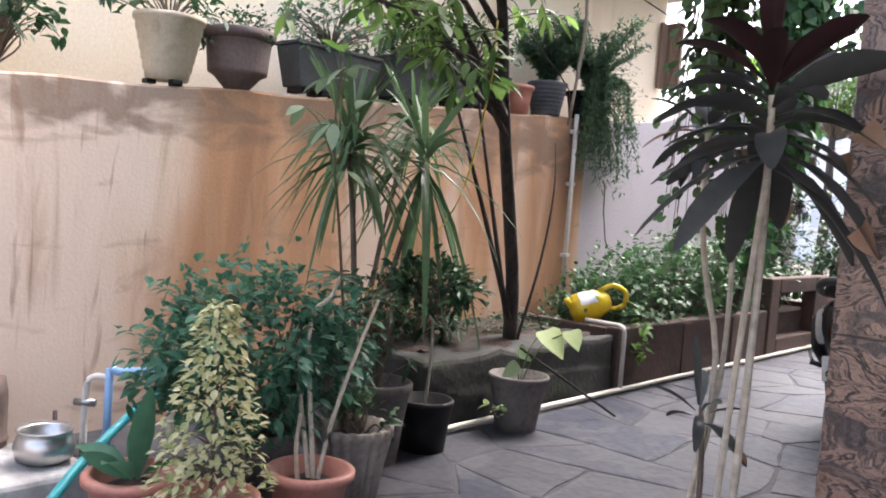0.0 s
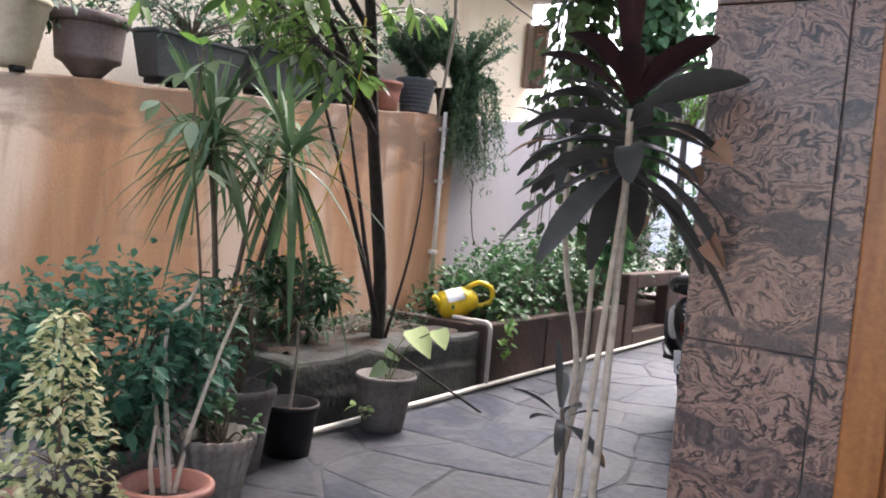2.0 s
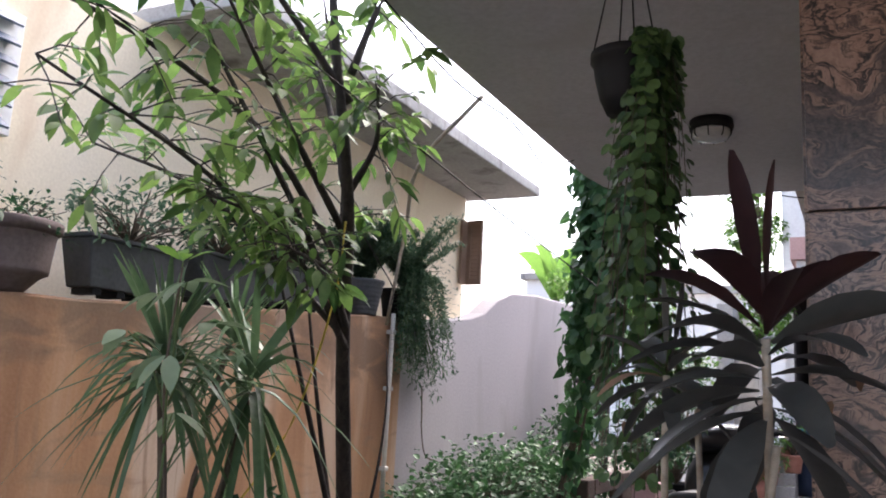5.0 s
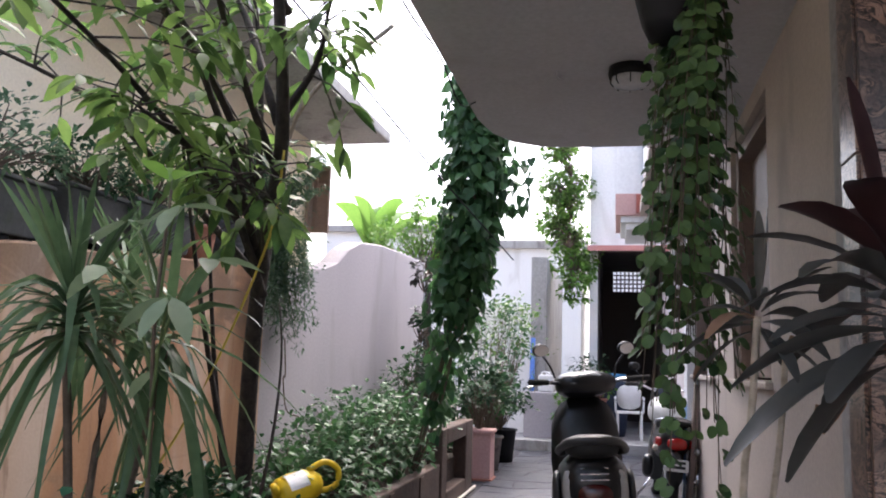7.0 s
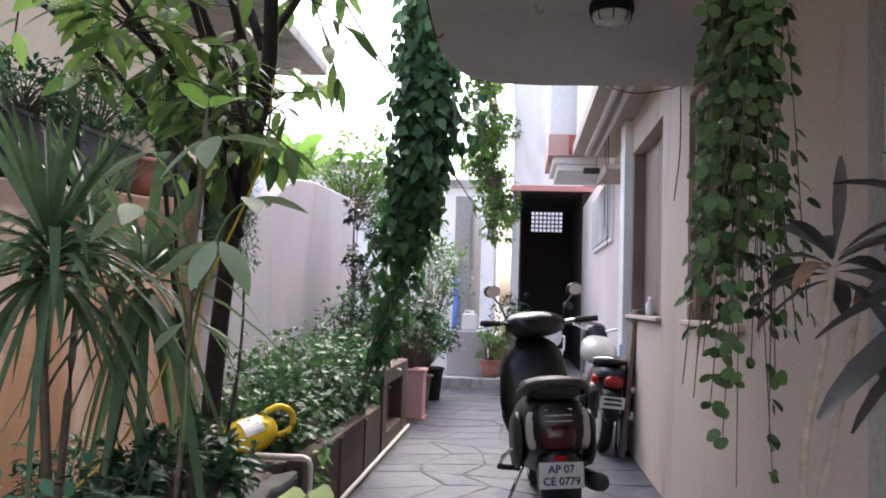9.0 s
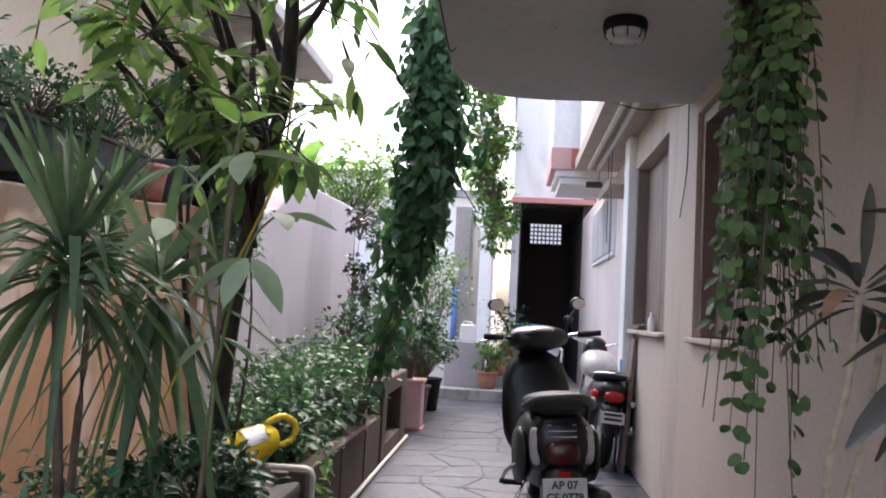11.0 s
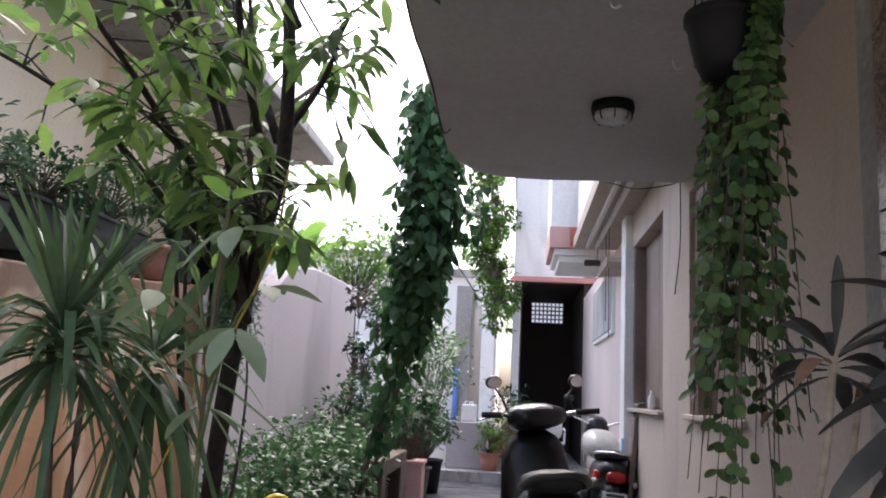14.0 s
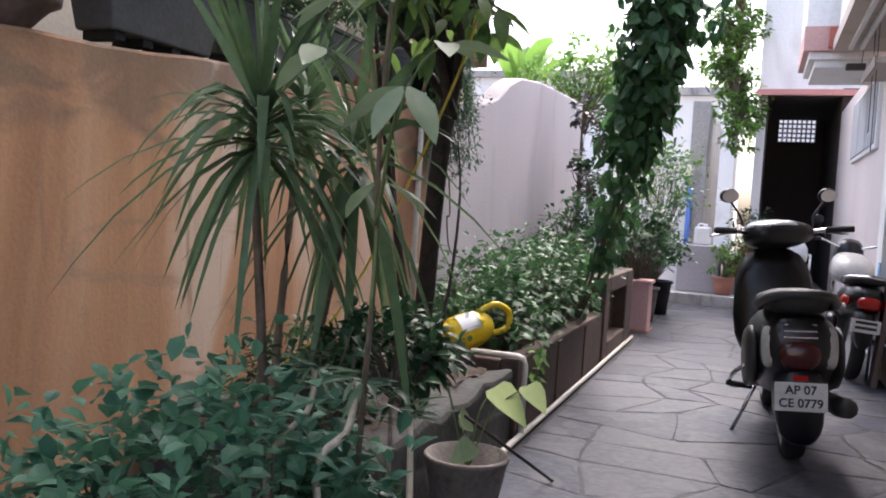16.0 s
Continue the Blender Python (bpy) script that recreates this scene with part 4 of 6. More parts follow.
strap_head(dc, (0.02, -0.10, 1.36), 92, 0.44, 0.031)
strap_head(dc, (-0.22, 0.54, 1.49), 64, 0.36, 0.026)
strap_head(dc, (0.10, 0.30, 1.31), 40, 0.50, 0.040, -0.9)
ROPE = plain("yellow_nylon_rope", (0.60, 0.45, 0.06), 0.6)
rp = curve_pts([(1.25, 1.68, 1.98), (1.19, 1.73, 1.68), (0.91, 1.9, 1.19), (0.84, 1.65, 0.85), (0.77, 1.42, 0.70)], 24)
tube("yellow_rope", rp, 0.0045, ROPE)
tagged(bpy.data.objects["yellow_rope"], "yellow nylon rope tying the dracaena to the tree", "rope")

# watering can lying in the planter
wc = thing("watering_can", (0.575, 3.72, 0.52), "yellow plastic watering can lying on its side", "watering can")
wc.scale = (1.2, 1.2, 1.2)
wc.rotation_euler = (0, 0, radians(-62))
bm = bmesh.new()
lathe(bm, [(0.03, -0.115), (0.075, -0.112), (0.095, -0.095), (0.102, -0.03), (0.098, 0.04), (0.075, 0.09), (0.045, 0.115), (0.03, 0.118)], 28)
bmesh.ops.transform(bm, matrix=Matrix.Rotation(radians(20), 4, "Z") @ Matrix.Rotation(radians(-74), 4, "X") @ Matrix.Diagonal((0.85, 0.85, 1, 1)), verts=bm.verts)
part("body", bm, YELLOW, wc, "", True)
tube("handle", curve_pts([(-0.01, 0.04, 0.085), (-0.01, 0.12, 0.125), (-0.03, 0.19, 0.09), (-0.035, 0.19, 0.02), (-0.03, 0.13, -0.01), (-0.02, 0.06, 0.0)], 22), 0.015, YELLOW, wc)
tube("spout", [(0.02, -0.07, -0.03), (0.07, -0.11, 0.0), (0.10, -0.13, 0.03)], [0.028, 0.02, 0.017], YELLOW, wc)
LABELW = plain("white_label", (0.78, 0.78, 0.76), 0.5)
bm = bmesh.new()
bmesh.ops.create_grid(bm, x_segments=6, y_segments=6, size=0.5)
for v in bm.verts:
    a, z = radians(-48) + v.co.x * radians(64), v.co.y * 0.10 - 0.02
    v.co = Matrix.Rotation(radians(20), 3, "Z") @ Matrix.Rotation(radians(-74), 3, "X") @ Vector((0.0885 * math.cos(a), 0.0885 * math.sin(a), z))
part("label", bm, LABELW, wc, "white paper label")

# long planter: leafy ground shrub, climber, red-leaved plants
gs = plant("planter_shrub", (0.45, 5.0, 0.36), "thick leafy shrub spilling over the brown planter")
for y, rr, zz in ((-1.0, 0.30, 0.16), (-0.55, 0.36, 0.24), (0.0, 0.42, 0.32), (0.5, 0.44, 0.36), (1.05, 0.42, 0.32), (1.6, 0.36, 0.25)):
    bush(gs, (0.02, y, zz * 0.75), (0.44, 0.38, zz + 0.12), 70, 12, 0.058, LEAF_MID, (0, y, 0), ratio=0.62, shape=ROUND, spread=0.14)
for y in (2.0, 2.35):
    gp = plant("leafy_shrub", (0.40, 5.0 + y, 0.36), "taller leafy shrub at the planter's far end")
    bush(gp, (0, 0, 0.5), (0.40, 0.34, 0.5), 60, 12, 0.07, LEAF_DARK if y > 2.2 else LEAF_MID, (0, 0, 0), ratio=0.55)
lw = plant("low_creeper", (0.45, 2.7, 0.38), "small mixed seedlings and creepers in the stone planter")
bush(lw, (0.05, 0.2, 0.02), (0.3, 0.6, 0.06), 34, 7, 0.045, LEAF_DARK, (0, 0, 0), stem_r=0.003, lo=-0.1)
ca = plant("leafy_clump", (0.40, 2.15, 0.38), "dark leafy clump below the tree")
bush(ca, (0.02, 0, 0.14), (0.24, 0.36, 0.20), 60, 10, 0.07, LEAF_DARK, (0, 0, 0), ratio=0.4)
ye = plant("trailing_plant", (0.93, 3.75, 0.42), "yellow-green trailing stems over the planter's edge")
P = np.stack([rng.uniform(0.0, 0.06, 26), rng.uniform(-0.06, 0.1, 26), rng.uniform(-0.26, 0.06, 26)], 1)
v, f = leaves(P, fan_dirs(26, -0.6, 0.4), 0.06, 0.04, 0.4, HEART)
mesh_ob("crown", v, f, LEAF_BRIGHT, ye)
stick(ye, "stem", [(-0.03, 0.02, 0.0), (0.02, 0.02, 0.02), (0.035, 0.02, -0.15), (0.03, 0.02, -0.25)], 0.003, 0.002, GREENSTEM)

rl = plant("red_leaved_climber", (0.18, 7.3, 0.36), "sparse climber with dark red-brown leaves on the lilac wall")
for k in range(7):
    c = (rng.uniform(0.0, 0.35), rng.uniform(-0.5, 0.9), rng.uniform(0.9, 2.0))
    bush(rl, c, (0.16, 0.2, 0.2), 12, 8, 0.075, LEAF_MAROON if k % 2 else LEAF_DARK, (c[0], c[1], c[2] - 0.2), ratio=0.6, lo=-0.8)
    stick(rl, "stem", [(0.05, c[1] * 0.4, 0), (0.1, c[1] * 0.8, c[2] * 0.5), (c[0], c[1], c[2] - 0.2)], 0.007, 0.004, BROWNSTEM)

vn = plant("climbing_vine", (0.80, 5.55, 0.36), "tall column of heart-leaved vine climbing to the porch roof")
axis = [(0, 0, 0), (0.22, -0.12, 0.7), (0.38, -0.3, 1.3), (0.50, -0.45, 2.0), (0.54, -0.52, 2.6), (0.52, -0.55, 3.1)]
cv = curve_pts(axis, 40)
for k in range(7):
    off = rng.normal(0, 0.05, (6, 3))
    stick(vn, "stem", [tuple(np.array(a) + o * (0.3 if i == 0 else 1)) for i, (a, o) in enumerate(zip(axis, off))], 0.011, 0.005, BROWNSTEM, n=24)
P, T, up = [], [], []
for i, c in enumerate(cv[5:]):
    h = (i + 5) / 40
    R = 0.08 + 0.095 * math.sin(min(1.0, max(h - 0.1, 0) * 1.5) * math.pi * 0.62) if h < 0.92 else 0.13
    n = 84 if h > 0.38 else 15
    d = fan_dirs(n, -0.25, 0.35)
    for dd in d:
        r = R * (rng.uniform(0.6, 1.2) if rng.uniform() < 0.85 else rng.uniform(1.2, 1.75))
        P.append(np.array(c) + dd * (r, r, r) + (0, 0, rng.normal(0, 0.05)))
        T.append((dd[0] * 0.35, dd[1] * 0.35, -1.0))
        up.append(dd)
v, f = leaves(P, np.array(T) + rng.normal(0, 0.55, (len(P), 3)), rng.uniform(0.06, 0.11, len(P)), rng.uniform(0.055, 0.095, len(P)), 0.1, HEART, 0.2, up=np.array(up))
mesh_ob("crown", v, f, LEAF_MID, vn)
side = np.array([(rng.uniform(0.55, 0.95), rng.uniform(-0.6, -0.3), rng.uniform(2.05, 2.45) - 0.0) for _ in range(70)])
v, f = leaves(side, np.array([(0, 0, -1.0)] * 70) + rng.normal(0, 0.4, (70, 3)), 0.08, 0.07, 0.1, HEART, 0.2)
mesh_ob("side_shoot", v, f, LEAF_DARK, vn)["kind"] = "stuff"


# ---- porch ----
hp = thing("hanging_pot", (2.50, 1.12, 2.09), "black plastic hanging pot on wires from the ceiling", "hanging pot")
bm = bmesh.new()
lathe(bm, [(0.05, 0), (0.068, 0.04), (0.082, 0.10), (0.087, 0.14), (0.095, 0.145), (0.095, 0.168), (0.088, 0.17), (0.08, 0.13), (0.01, 0.13)], 28)
part("pot", bm, BLACKPOT, hp, "", True)
for k in range(4):
    w = 2 * math.pi * k / 4 + 0.5
    tube("wire", [(0.09 * math.cos(w), 0.09 * math.sin(w), 0.16), (0.012 * math.cos(w), 0.012 * math.sin(w), 0.57), (0, 0, 0.61)], 0.0025, BLACKPOT, hp, sides=5)
hv = plant("hanging_vine", (2.50, 1.12, 2.24), "long trailing vine of round green leaves from the hanging pot")
P, T, U = [], [], []
for k in range(46):
    a = rng.uniform(-0.9, 1.9)
    b = rng.uniform(0, 2 * math.pi)
    r = 0.135 * math.sqrt(rng.uniform(0.02, 1.0))
    x, y = r * math.cos(b) + 0.03, r * math.sin(b) + 0.02
    end = -rng.uniform(0.72, 1.08) if k < 39 else -rng.uniform(1.1, 1.5)
    pts = curve_pts([(0.05 * math.cos(a), 0.05 * math.sin(a), -0.03), (0.115 * math.cos(a), 0.115 * math.sin(a), 0.03), (0.6 * x + 0.06 * math.cos(a), 0.6 * y + 0.06 * math.sin(a), -0.22), (x + rng.normal(0, 0.02), y + rng.normal(0, 0.02), end)], 44)
    tube("trail", pts, 0.0013, BROWNSTEM, hv, sides=4)
    for i in range(6 + k % 2, 45, 1 if k % 3 else 2):
        if i < 34 or rng.uniform() < 0.8:
            for s in (-1, 1):
                d = np.array((math.cos(b + s * 1.1), math.sin(b + s * 1.1), 0)) + rng.normal(0, 0.35, 3)
                P.append(np.array(pts[i]) + rng.normal(0, 0.006, 3))
                T.append((d[0] * 0.8, d[1] * 0.8, -0.5))
                U.append((math.cos(b), math.sin(b) - 0.5, 0.5))
v, f = leaves(P, T, rng.uniform(0.022, 0.037, len(P)), rng.uniform(0.022, 0.036, len(P)), 0.2, ROUND, 0.12, up=np.array(U))
mesh_ob("crown", v, f, LEAF_VINE, hv)

cl = thing("ceiling_lamp", (2.43, 2.99, 2.70), "unlit black round bulkhead lamp with a frosted glass", "lamp")
bm = bmesh.new()
lathe(bm, [(0.10, 0), (0.105, -0.03), (0.10, -0.05), (0.09, -0.052)], 28)
part("casing", bm, BLACKPOT, cl, "", True)
GLASSF = plain("frosted_glass", (0.55, 0.56, 0.57), 0.2, vary=0.1)
bm = bmesh.new()
lathe(bm, [(0.088, -0.045), (0.088, -0.075), (0.075, -0.092), (0.03, -0.10)], 28)
part("diffuser", bm, GLASSF, cl, "frosted glass diffuser", True)
for k in range(8):
    w = 2 * math.pi * k / 8
    tube("guard_bar", [(0.092 * math.cos(w), 0.092 * math.sin(w), -0.045), (0.092 * math.cos(w), 0.092 * math.sin(w), -0.078), (0.078 * math.cos(w), 0.078 * math.sin(w), -0.095)], 0.003, BLACKPOT, cl, sides=5)
for x, y in ((2.08, 3.0), (2.30, 1.9), (2.62, 2.45)):
    hk = thing("ceiling_hook", (x, y, 2.70), "small painted fan hook in the ceiling", "hook")
    tube("hook", curve_pts([(0, 0, 0), (0, 0, -0.03), (0.02, 0, -0.045), (0.035, 0, -0.03)], 8), 0.006, CEILING, hk, sides=6)
for nm, pts in (("cable", [(2.55, 4.475, 2.70), (2.75, 4.485, 2.66), (2.95, 4.485, 2.69), (3.03, 4.49, 2.72)]), ("cable", [(3.03, 4.49, 2.72), (3.03, 4.49, 2.3), (3.035, 4.7, 2.0)]), ("cable", [(1.60, 1.2, 2.69), (1.59, 1.9, 2.60), (1.60, 2.5, 2.62), (1.62, 2.9, 2.52), (1.61, 3.4, 2.69)]), ("clothes_line", [(0.85, -1.6, 3.1), (1.24, 1.05, 2.56), (1.49, 2.77, 2.21), (1.72, 4.3, 1.93)]), ("clothes_line", [(1.0, -1.6, 2.75), (0.9, 1.6, 2.35), (0.6, 3.1, 2.0), (0.3, 3.68, 1.9)])):
    c = tube(nm, curve_pts(pts, 16), 0.004, BLACKPOT, sides=5)
    tagged(c, "thin black cable strung below the roof", "cable")

# cordyline by the pillar
SCORCHED = [(0.0, 0.92), (0.3, 0.85), (0.65, 0.55), (1.0, 0.04)]


def cane_head(parent, c, n, ln, w, dry=0.05, lo=-0.3, stem=0.16, spears=3):
    """Broad blades up a short stem: old ones below hang and scorch, young wine-red ones stand."""
    for k in range(n):
        u = k / max(n - 1, 1)
        a = 2.4 * k + rng.uniform(-0.3, 0.3)
        z = lo + (1.25 - lo) * u ** 1.15
        spear = k >= n - spears
        if spear:
            z = 6.0
        tdir = np.array((math.cos(a), math.sin(a), z))
        p = np.array(c) + np.array((math.cos(a) * 0.012, math.sin(a) * 0.012, stem * (u - 0.5)))
        L0 = ln * (rng.uniform(1.0, 1.25) if spear else rng.uniform(0.8, 1.12))
        droop = 0.02 if spear else rng.uniform(0.30, 0.60) if z < 0.6 else rng.uniform(0.2, 0.4)
        v, f = leaves([p], [tdir], L0, w * (0.62 if spear else rng.uniform(0.75, 1.1)), droop, BLADE, 0.35)
        isdry = rng.uniform() < dry and z < 0.4
        lf = mesh_ob("leaf", v, f, LEAF_DRY if isdry else LEAF_WINE if z > 0.75 and stem > 0.1 else LEAF_MAROON, parent, "dry brown leaf" if isdry else "", smooth=True)
        if not isdry and z < 0.5 and rng.uniform() < 0.45:
            e = p + unit(tdir[None])[0] * L0 * 0.84 - np.array((0, 0, droop * L0 * 0.70 - 0.006))
            v, f = leaves([e], [unit(tdir[None])[0] - np.array((0, 0, droop * 1.75))], L0 * 0.25, w * 0.95, 0.1, SCORCHED, 0.35)
            mesh_ob("dry_tip", v, f, LEAF_DRY, lf)


pot("plant_pot", (2.84, 0.78, 0.0), "terracotta pot of tall dark-leaved canes", 0.11, 0.14, 0.28, TERRA)
cd = thing("cordyline", (2.84, 0.78, 0.24), "tall cordyline with broad dark maroon leaves and dry brown tips", "plant")
stick(cd, "cane", [(0.0, 0.03, 0), (0.02, 0.02, 0.5), (0.04, -0.02, 0.9), (0.04, -0.04, 1.22)], 0.010, 0.009, CANE)
stick(cd, "support_stick", [(-0.04, 0.02, 0), (0.0, 0.0, 0.6), (0.06, -0.08, 1.02)], 0.008, 0.008, CANE)
cane_head(cd, (0.04, -0.04, 1.17), 32, 0.28, 0.082, 0.0, -0.4, 0.24, 2)
pot("plant_pot", (2.66, 1.02, 0.0), "terracotta pot of thin notched canes", 0.10, 0.13, 0.26, TERRA)
cd = thing("cordyline", (2.66, 1.02, 0.22), "smaller cordyline on thin notched canes", "plant")
stick(cd, "cane", [(-0.03, -0.02, 0), (0.0, 0.05, 0.5), (-0.02, -0.03, 0.80), (-0.01, -0.10, 0.98), (0.0, -0.13, 1.17)], 0.009, 0.008, CANE)
stick(cd, "cane", [(0.03, -0.05, 0), (0.02, -0.03, 0.25), (0.0, -0.02, 0.42)], 0.009, 0.007, BROWNSTEM)
stick(cd, "cane", [(-0.06, 0.03, 0), (0.0, 0.08, 0.45), (0.05, -0.02, 0.85), (0.06, -0.10, 1.1)], 0.008, 0.007, CANE)
cane_head(cd, (0.0, -0.13, 1.17), 17, 0.17, 0.046, 0.2, -0.35, 0.07, 2)
cane_head(cd, (0.0, -0.02, 0.40), 8, 0.17, 0.04, 0.0, 0.0, 0.05, 1)
pot("plant_pot", (2.62, 0.72, 0.0), "terracotta pot of a grassy lily", 0.09, 0.12, 0.22, TERRA)
sl = plant("grassy_lily", (2.62, 0.74, 0.18), "grassy lily with long arching striped leaves")
for k in range(15):
    a = rng.uniform(0, 6.28) if k > 5 else rng.uniform(2.3, 4.0)
    v, f = leaves([(0, 0, 0)], [(math.cos(a), math.sin(a), rng.uniform(0.35, 1.2))], rng.uniform(0.30, 0.48), 0.022, 0.75, STRAP, 0.4)
    mesh_ob("leaf", v, f, LEAF_BLUE, sl, smooth=True)
pot("plant_pot", (2.90, 0.72, 0.0), "small pot of bright green seedlings by the pillar", 0.08, 0.11, 0.2, TERRA)
sg = plant("seedlings", (2.90, 0.72, 0.16), "bright green leafy seedlings in a pot")
bush(sg, (0, 0, 0.10), (0.13, 0.13, 0.12), 22, 8, 0.05, LEAF_BRIGHT, (0, 0, 0), GREENSTEM, ratio=0.8, shape=ROUND)

# tap, hose and vessels by the wall
tp = thing("garden_tap", (0.38, 0.40, 0.0), "blue and white standpipe tap with taped pipes", "tap")
tube("standpipe", [(0, 0, 0), (0, 0, 0.20), (0, 0, 0.37)], 0.017, BLUEPIPE, tp)
tube("crosspipe", curve_pts([(0, 0, 0.37), (0.04, 0.04, 0.36), (0.2, 0.2, 0.39), (0.36, 0.36, 0.42)], 12), 0.017, BLUEPIPE, tp)
tube("riser", [(0.17, 0.19, 0.0), (0.17, 0.19, 0.39)], 0.015, PVC, tp)
tube("side_pipe", curve_pts([(0, 0, 0.33), (-0.05, -0.04, 0.33), (-0.08, -0.06, 0.27), (-0.08, -0.06, 0.0)], 12), 0.014, PVC, tp)
tube("valve", [(-0.11, -0.09, 0.22), (-0.05, -0.03, 0.22)], 0.016, METAL, tp)
hs = thing("hose", (0, 0, 0), "cyan rubber garden hose running to the tap", "hose")
tube("tube", curve_pts([(0.80, 0.68, 0.42), (0.66, 0.56, 0.36), (0.62, 0.36, 0.22), (0.80, 0.10, 0.13), (0.98, -0.10, 0.07), (1.2, -0.4, 0.02), (1.5, -0.9, 0.02)], 30), 0.018, CYAN, hs)
setting("wash_block", box(0.30, 0.78, -0.35, 0.18, -0.02, 0.10, 0.02), CONCRETE, "rough stone washing block by the tap", "block")
mp_ = thing("metal_vessel", (0.60, 0.06, 0.10), "dented round aluminium vessel on the washing block", "vessel")
bm = bmesh.new()
lathe(bm, [(0.06, 0), (0.098, 0.02), (0.108, 0.06), (0.095, 0.10), (0.085, 0.112), (0.10, 0.122), (0.10, 0.128), (0.08, 0.115), (0.09, 0.06), (0.05, 0.02)], 30)
part("body", bm, METAL, mp_, "", True)
cy = thing("rusty_drum", (0.28, -0.06, 0.0), "dark rusty metal drum with a lid", "drum")
RUST = two_scale("rusty_dark_metal", (0.05, 0.035, 0.03), (0.13, 0.09, 0.075), 0.7, 6, 50, 0.3)
bm = bmesh.new()
lathe(bm, [(0.10, 0), (0.102, 0.12), (0.108, 0.125), (0.102, 0.13), (0.10, 0.30), (0.09, 0.36), (0.03, 0.37)], 28)
part("body", bm, RUST, cy, "", True)
tube("knob", [(0, 0, 0.365), (0, 0, 0.42)], 0.02, METAL, cy)
bo = thing("small_bottle", (0.30, 0.22, 0.0), "small brown bottle against the wall", "bottle")
bm = bmesh.new()
lathe(bm, [(0.022, 0), (0.024, 0.02), (0.024, 0.12), (0.009, 0.16), (0.009, 0.2)], 16)
part("body", bm, RUST, bo, "", True)


# ---- pots on the west wall ----
def feet(t, r, n=3):
    for k in range(n):
        w = 2 * math.pi * k / n
        part("foot", box(-0.025 + r * math.cos(w), 0.025 + r * math.cos(w), -0.025 + r * math.sin(w), 0.025 + r * math.sin(w), 0.0, 0.022, 0.003), BLACKPOT, t)


def on_wall(y):
    return (-0.09, y, top_of_wall(y) + 0.004)


x, y, z = on_wall(0.84)
t = thing("wall_pot", (x, y, z), "cream ribbed pot on the compound wall", "plant pot", "pots on the wall")
bm = bmesh.new()
prof = [(0.10, 0.022)]
for k in range(6):
    r = 0.102 + 0.06 * (k + 1) / 6
    prof += [(r - 0.004, 0.03 + 0.045 * k + 0.035), (r + 0.002, 0.03 + 0.045 * k + 0.040)]
prof += [(0.165, 0.30), (0.17, 0.302), (0.17, 0.325), (0.155, 0.325), (0.145, 0.28), (0.01, 0.28)]
lathe(bm, prof, 32)
part("body", bm, CREAMPOT, t, "", True)
feet(t, 0.08)
q = plant("pot_plant", (x, y, z + 0.28), "sprawling leafy stems in the cream pot")
bush(q, (0, -0.05, 0.16), (0.28, 0.34, 0.24), 26, 9, 0.065, LEAF_DARK, (0, 0, 0), ratio=0.45)
x, y, z = on_wall(1.23)
t = thing("wall_pot", (x, y, z), "brown-grey bell-shaped clay pot on the wall", "plant pot", "pots on the wall")
bm = bmesh.new()
lathe(bm, [(0.055, 0.0), (0.075, 0.02), (0.12, 0.07), (0.15, 0.085), (0.152, 0.10), (0.158, 0.17), (0.165, 0.24), (0.168, 0.25), (0.15, 0.25), (0.01, 0.25)], 32)
part("body", bm, BROWNPOT, t, "", True)
bm = bmesh.new()
lathe(bm, [(0.150, 0.251), (0.172, 0.251), (0.187, 0.268), (0.189, 0.298), (0.178, 0.306), (0.162, 0.30), (0.155, 0.262)], 32)
part("rim", bm, BROWNPOT, t, "thick rolled rim", True)
bm = bmesh.new()
lathe(bm, [(0.154, 0.266), (0.08, 0.275), (0.01, 0.278)], 20)
part("soil", bm, SOIL, t, "dark potting soil")
q = plant("pot_plant", (x, y, z + 0.26), "trailing fine-leaved plant in the bell-shaped pot")
bush(q, (0, 0, 0.05), (0.23, 0.24, 0.13), 40, 10, 0.03, LEAF_DARK, (0, 0, 0), lo=-0.9)


def trough(y0, y1, h, label):
    zz = top_of_wall((y0 + y1) / 2) + 0.002
    t = thing("trough", (-0.09, (y0 + y1) / 2, zz), label, "planter box", "troughs on the wall")
    L = (y1 - y0) / 2
    bm = box(-0.10, 0.10, -L, L, 0.03, h, 0.008)
    for v in bm.verts:
        s = 0.80 + 0.20 * (v.co.z - 0.03) / (h - 0.03)
        v.co.x *= s
        v.co.y *= 0.86 + 0.14 * (v.co.z - 0.03) / (h - 0.03)
    part("body", bm, SLATEPOT, t)
    part("rim", box(-0.108, 0.108, -L - 0.008, L + 0.008, h, h + 0.02, 0.006), SLATEPOT, t)
    for yy in (-L * 0.7, -L * 0.25, L * 0.25, L * 0.7):
        part("foot", box(-0.07, 0.07, yy - 0.025, yy + 0.025, 0.0, 0.029, 0.003), BLACKPOT, t)
    part("soil", box(-0.095, 0.095, -L + 0.01, L - 0.01, h + 0.02, h + 0.026), SOIL, t)
    return zz + h


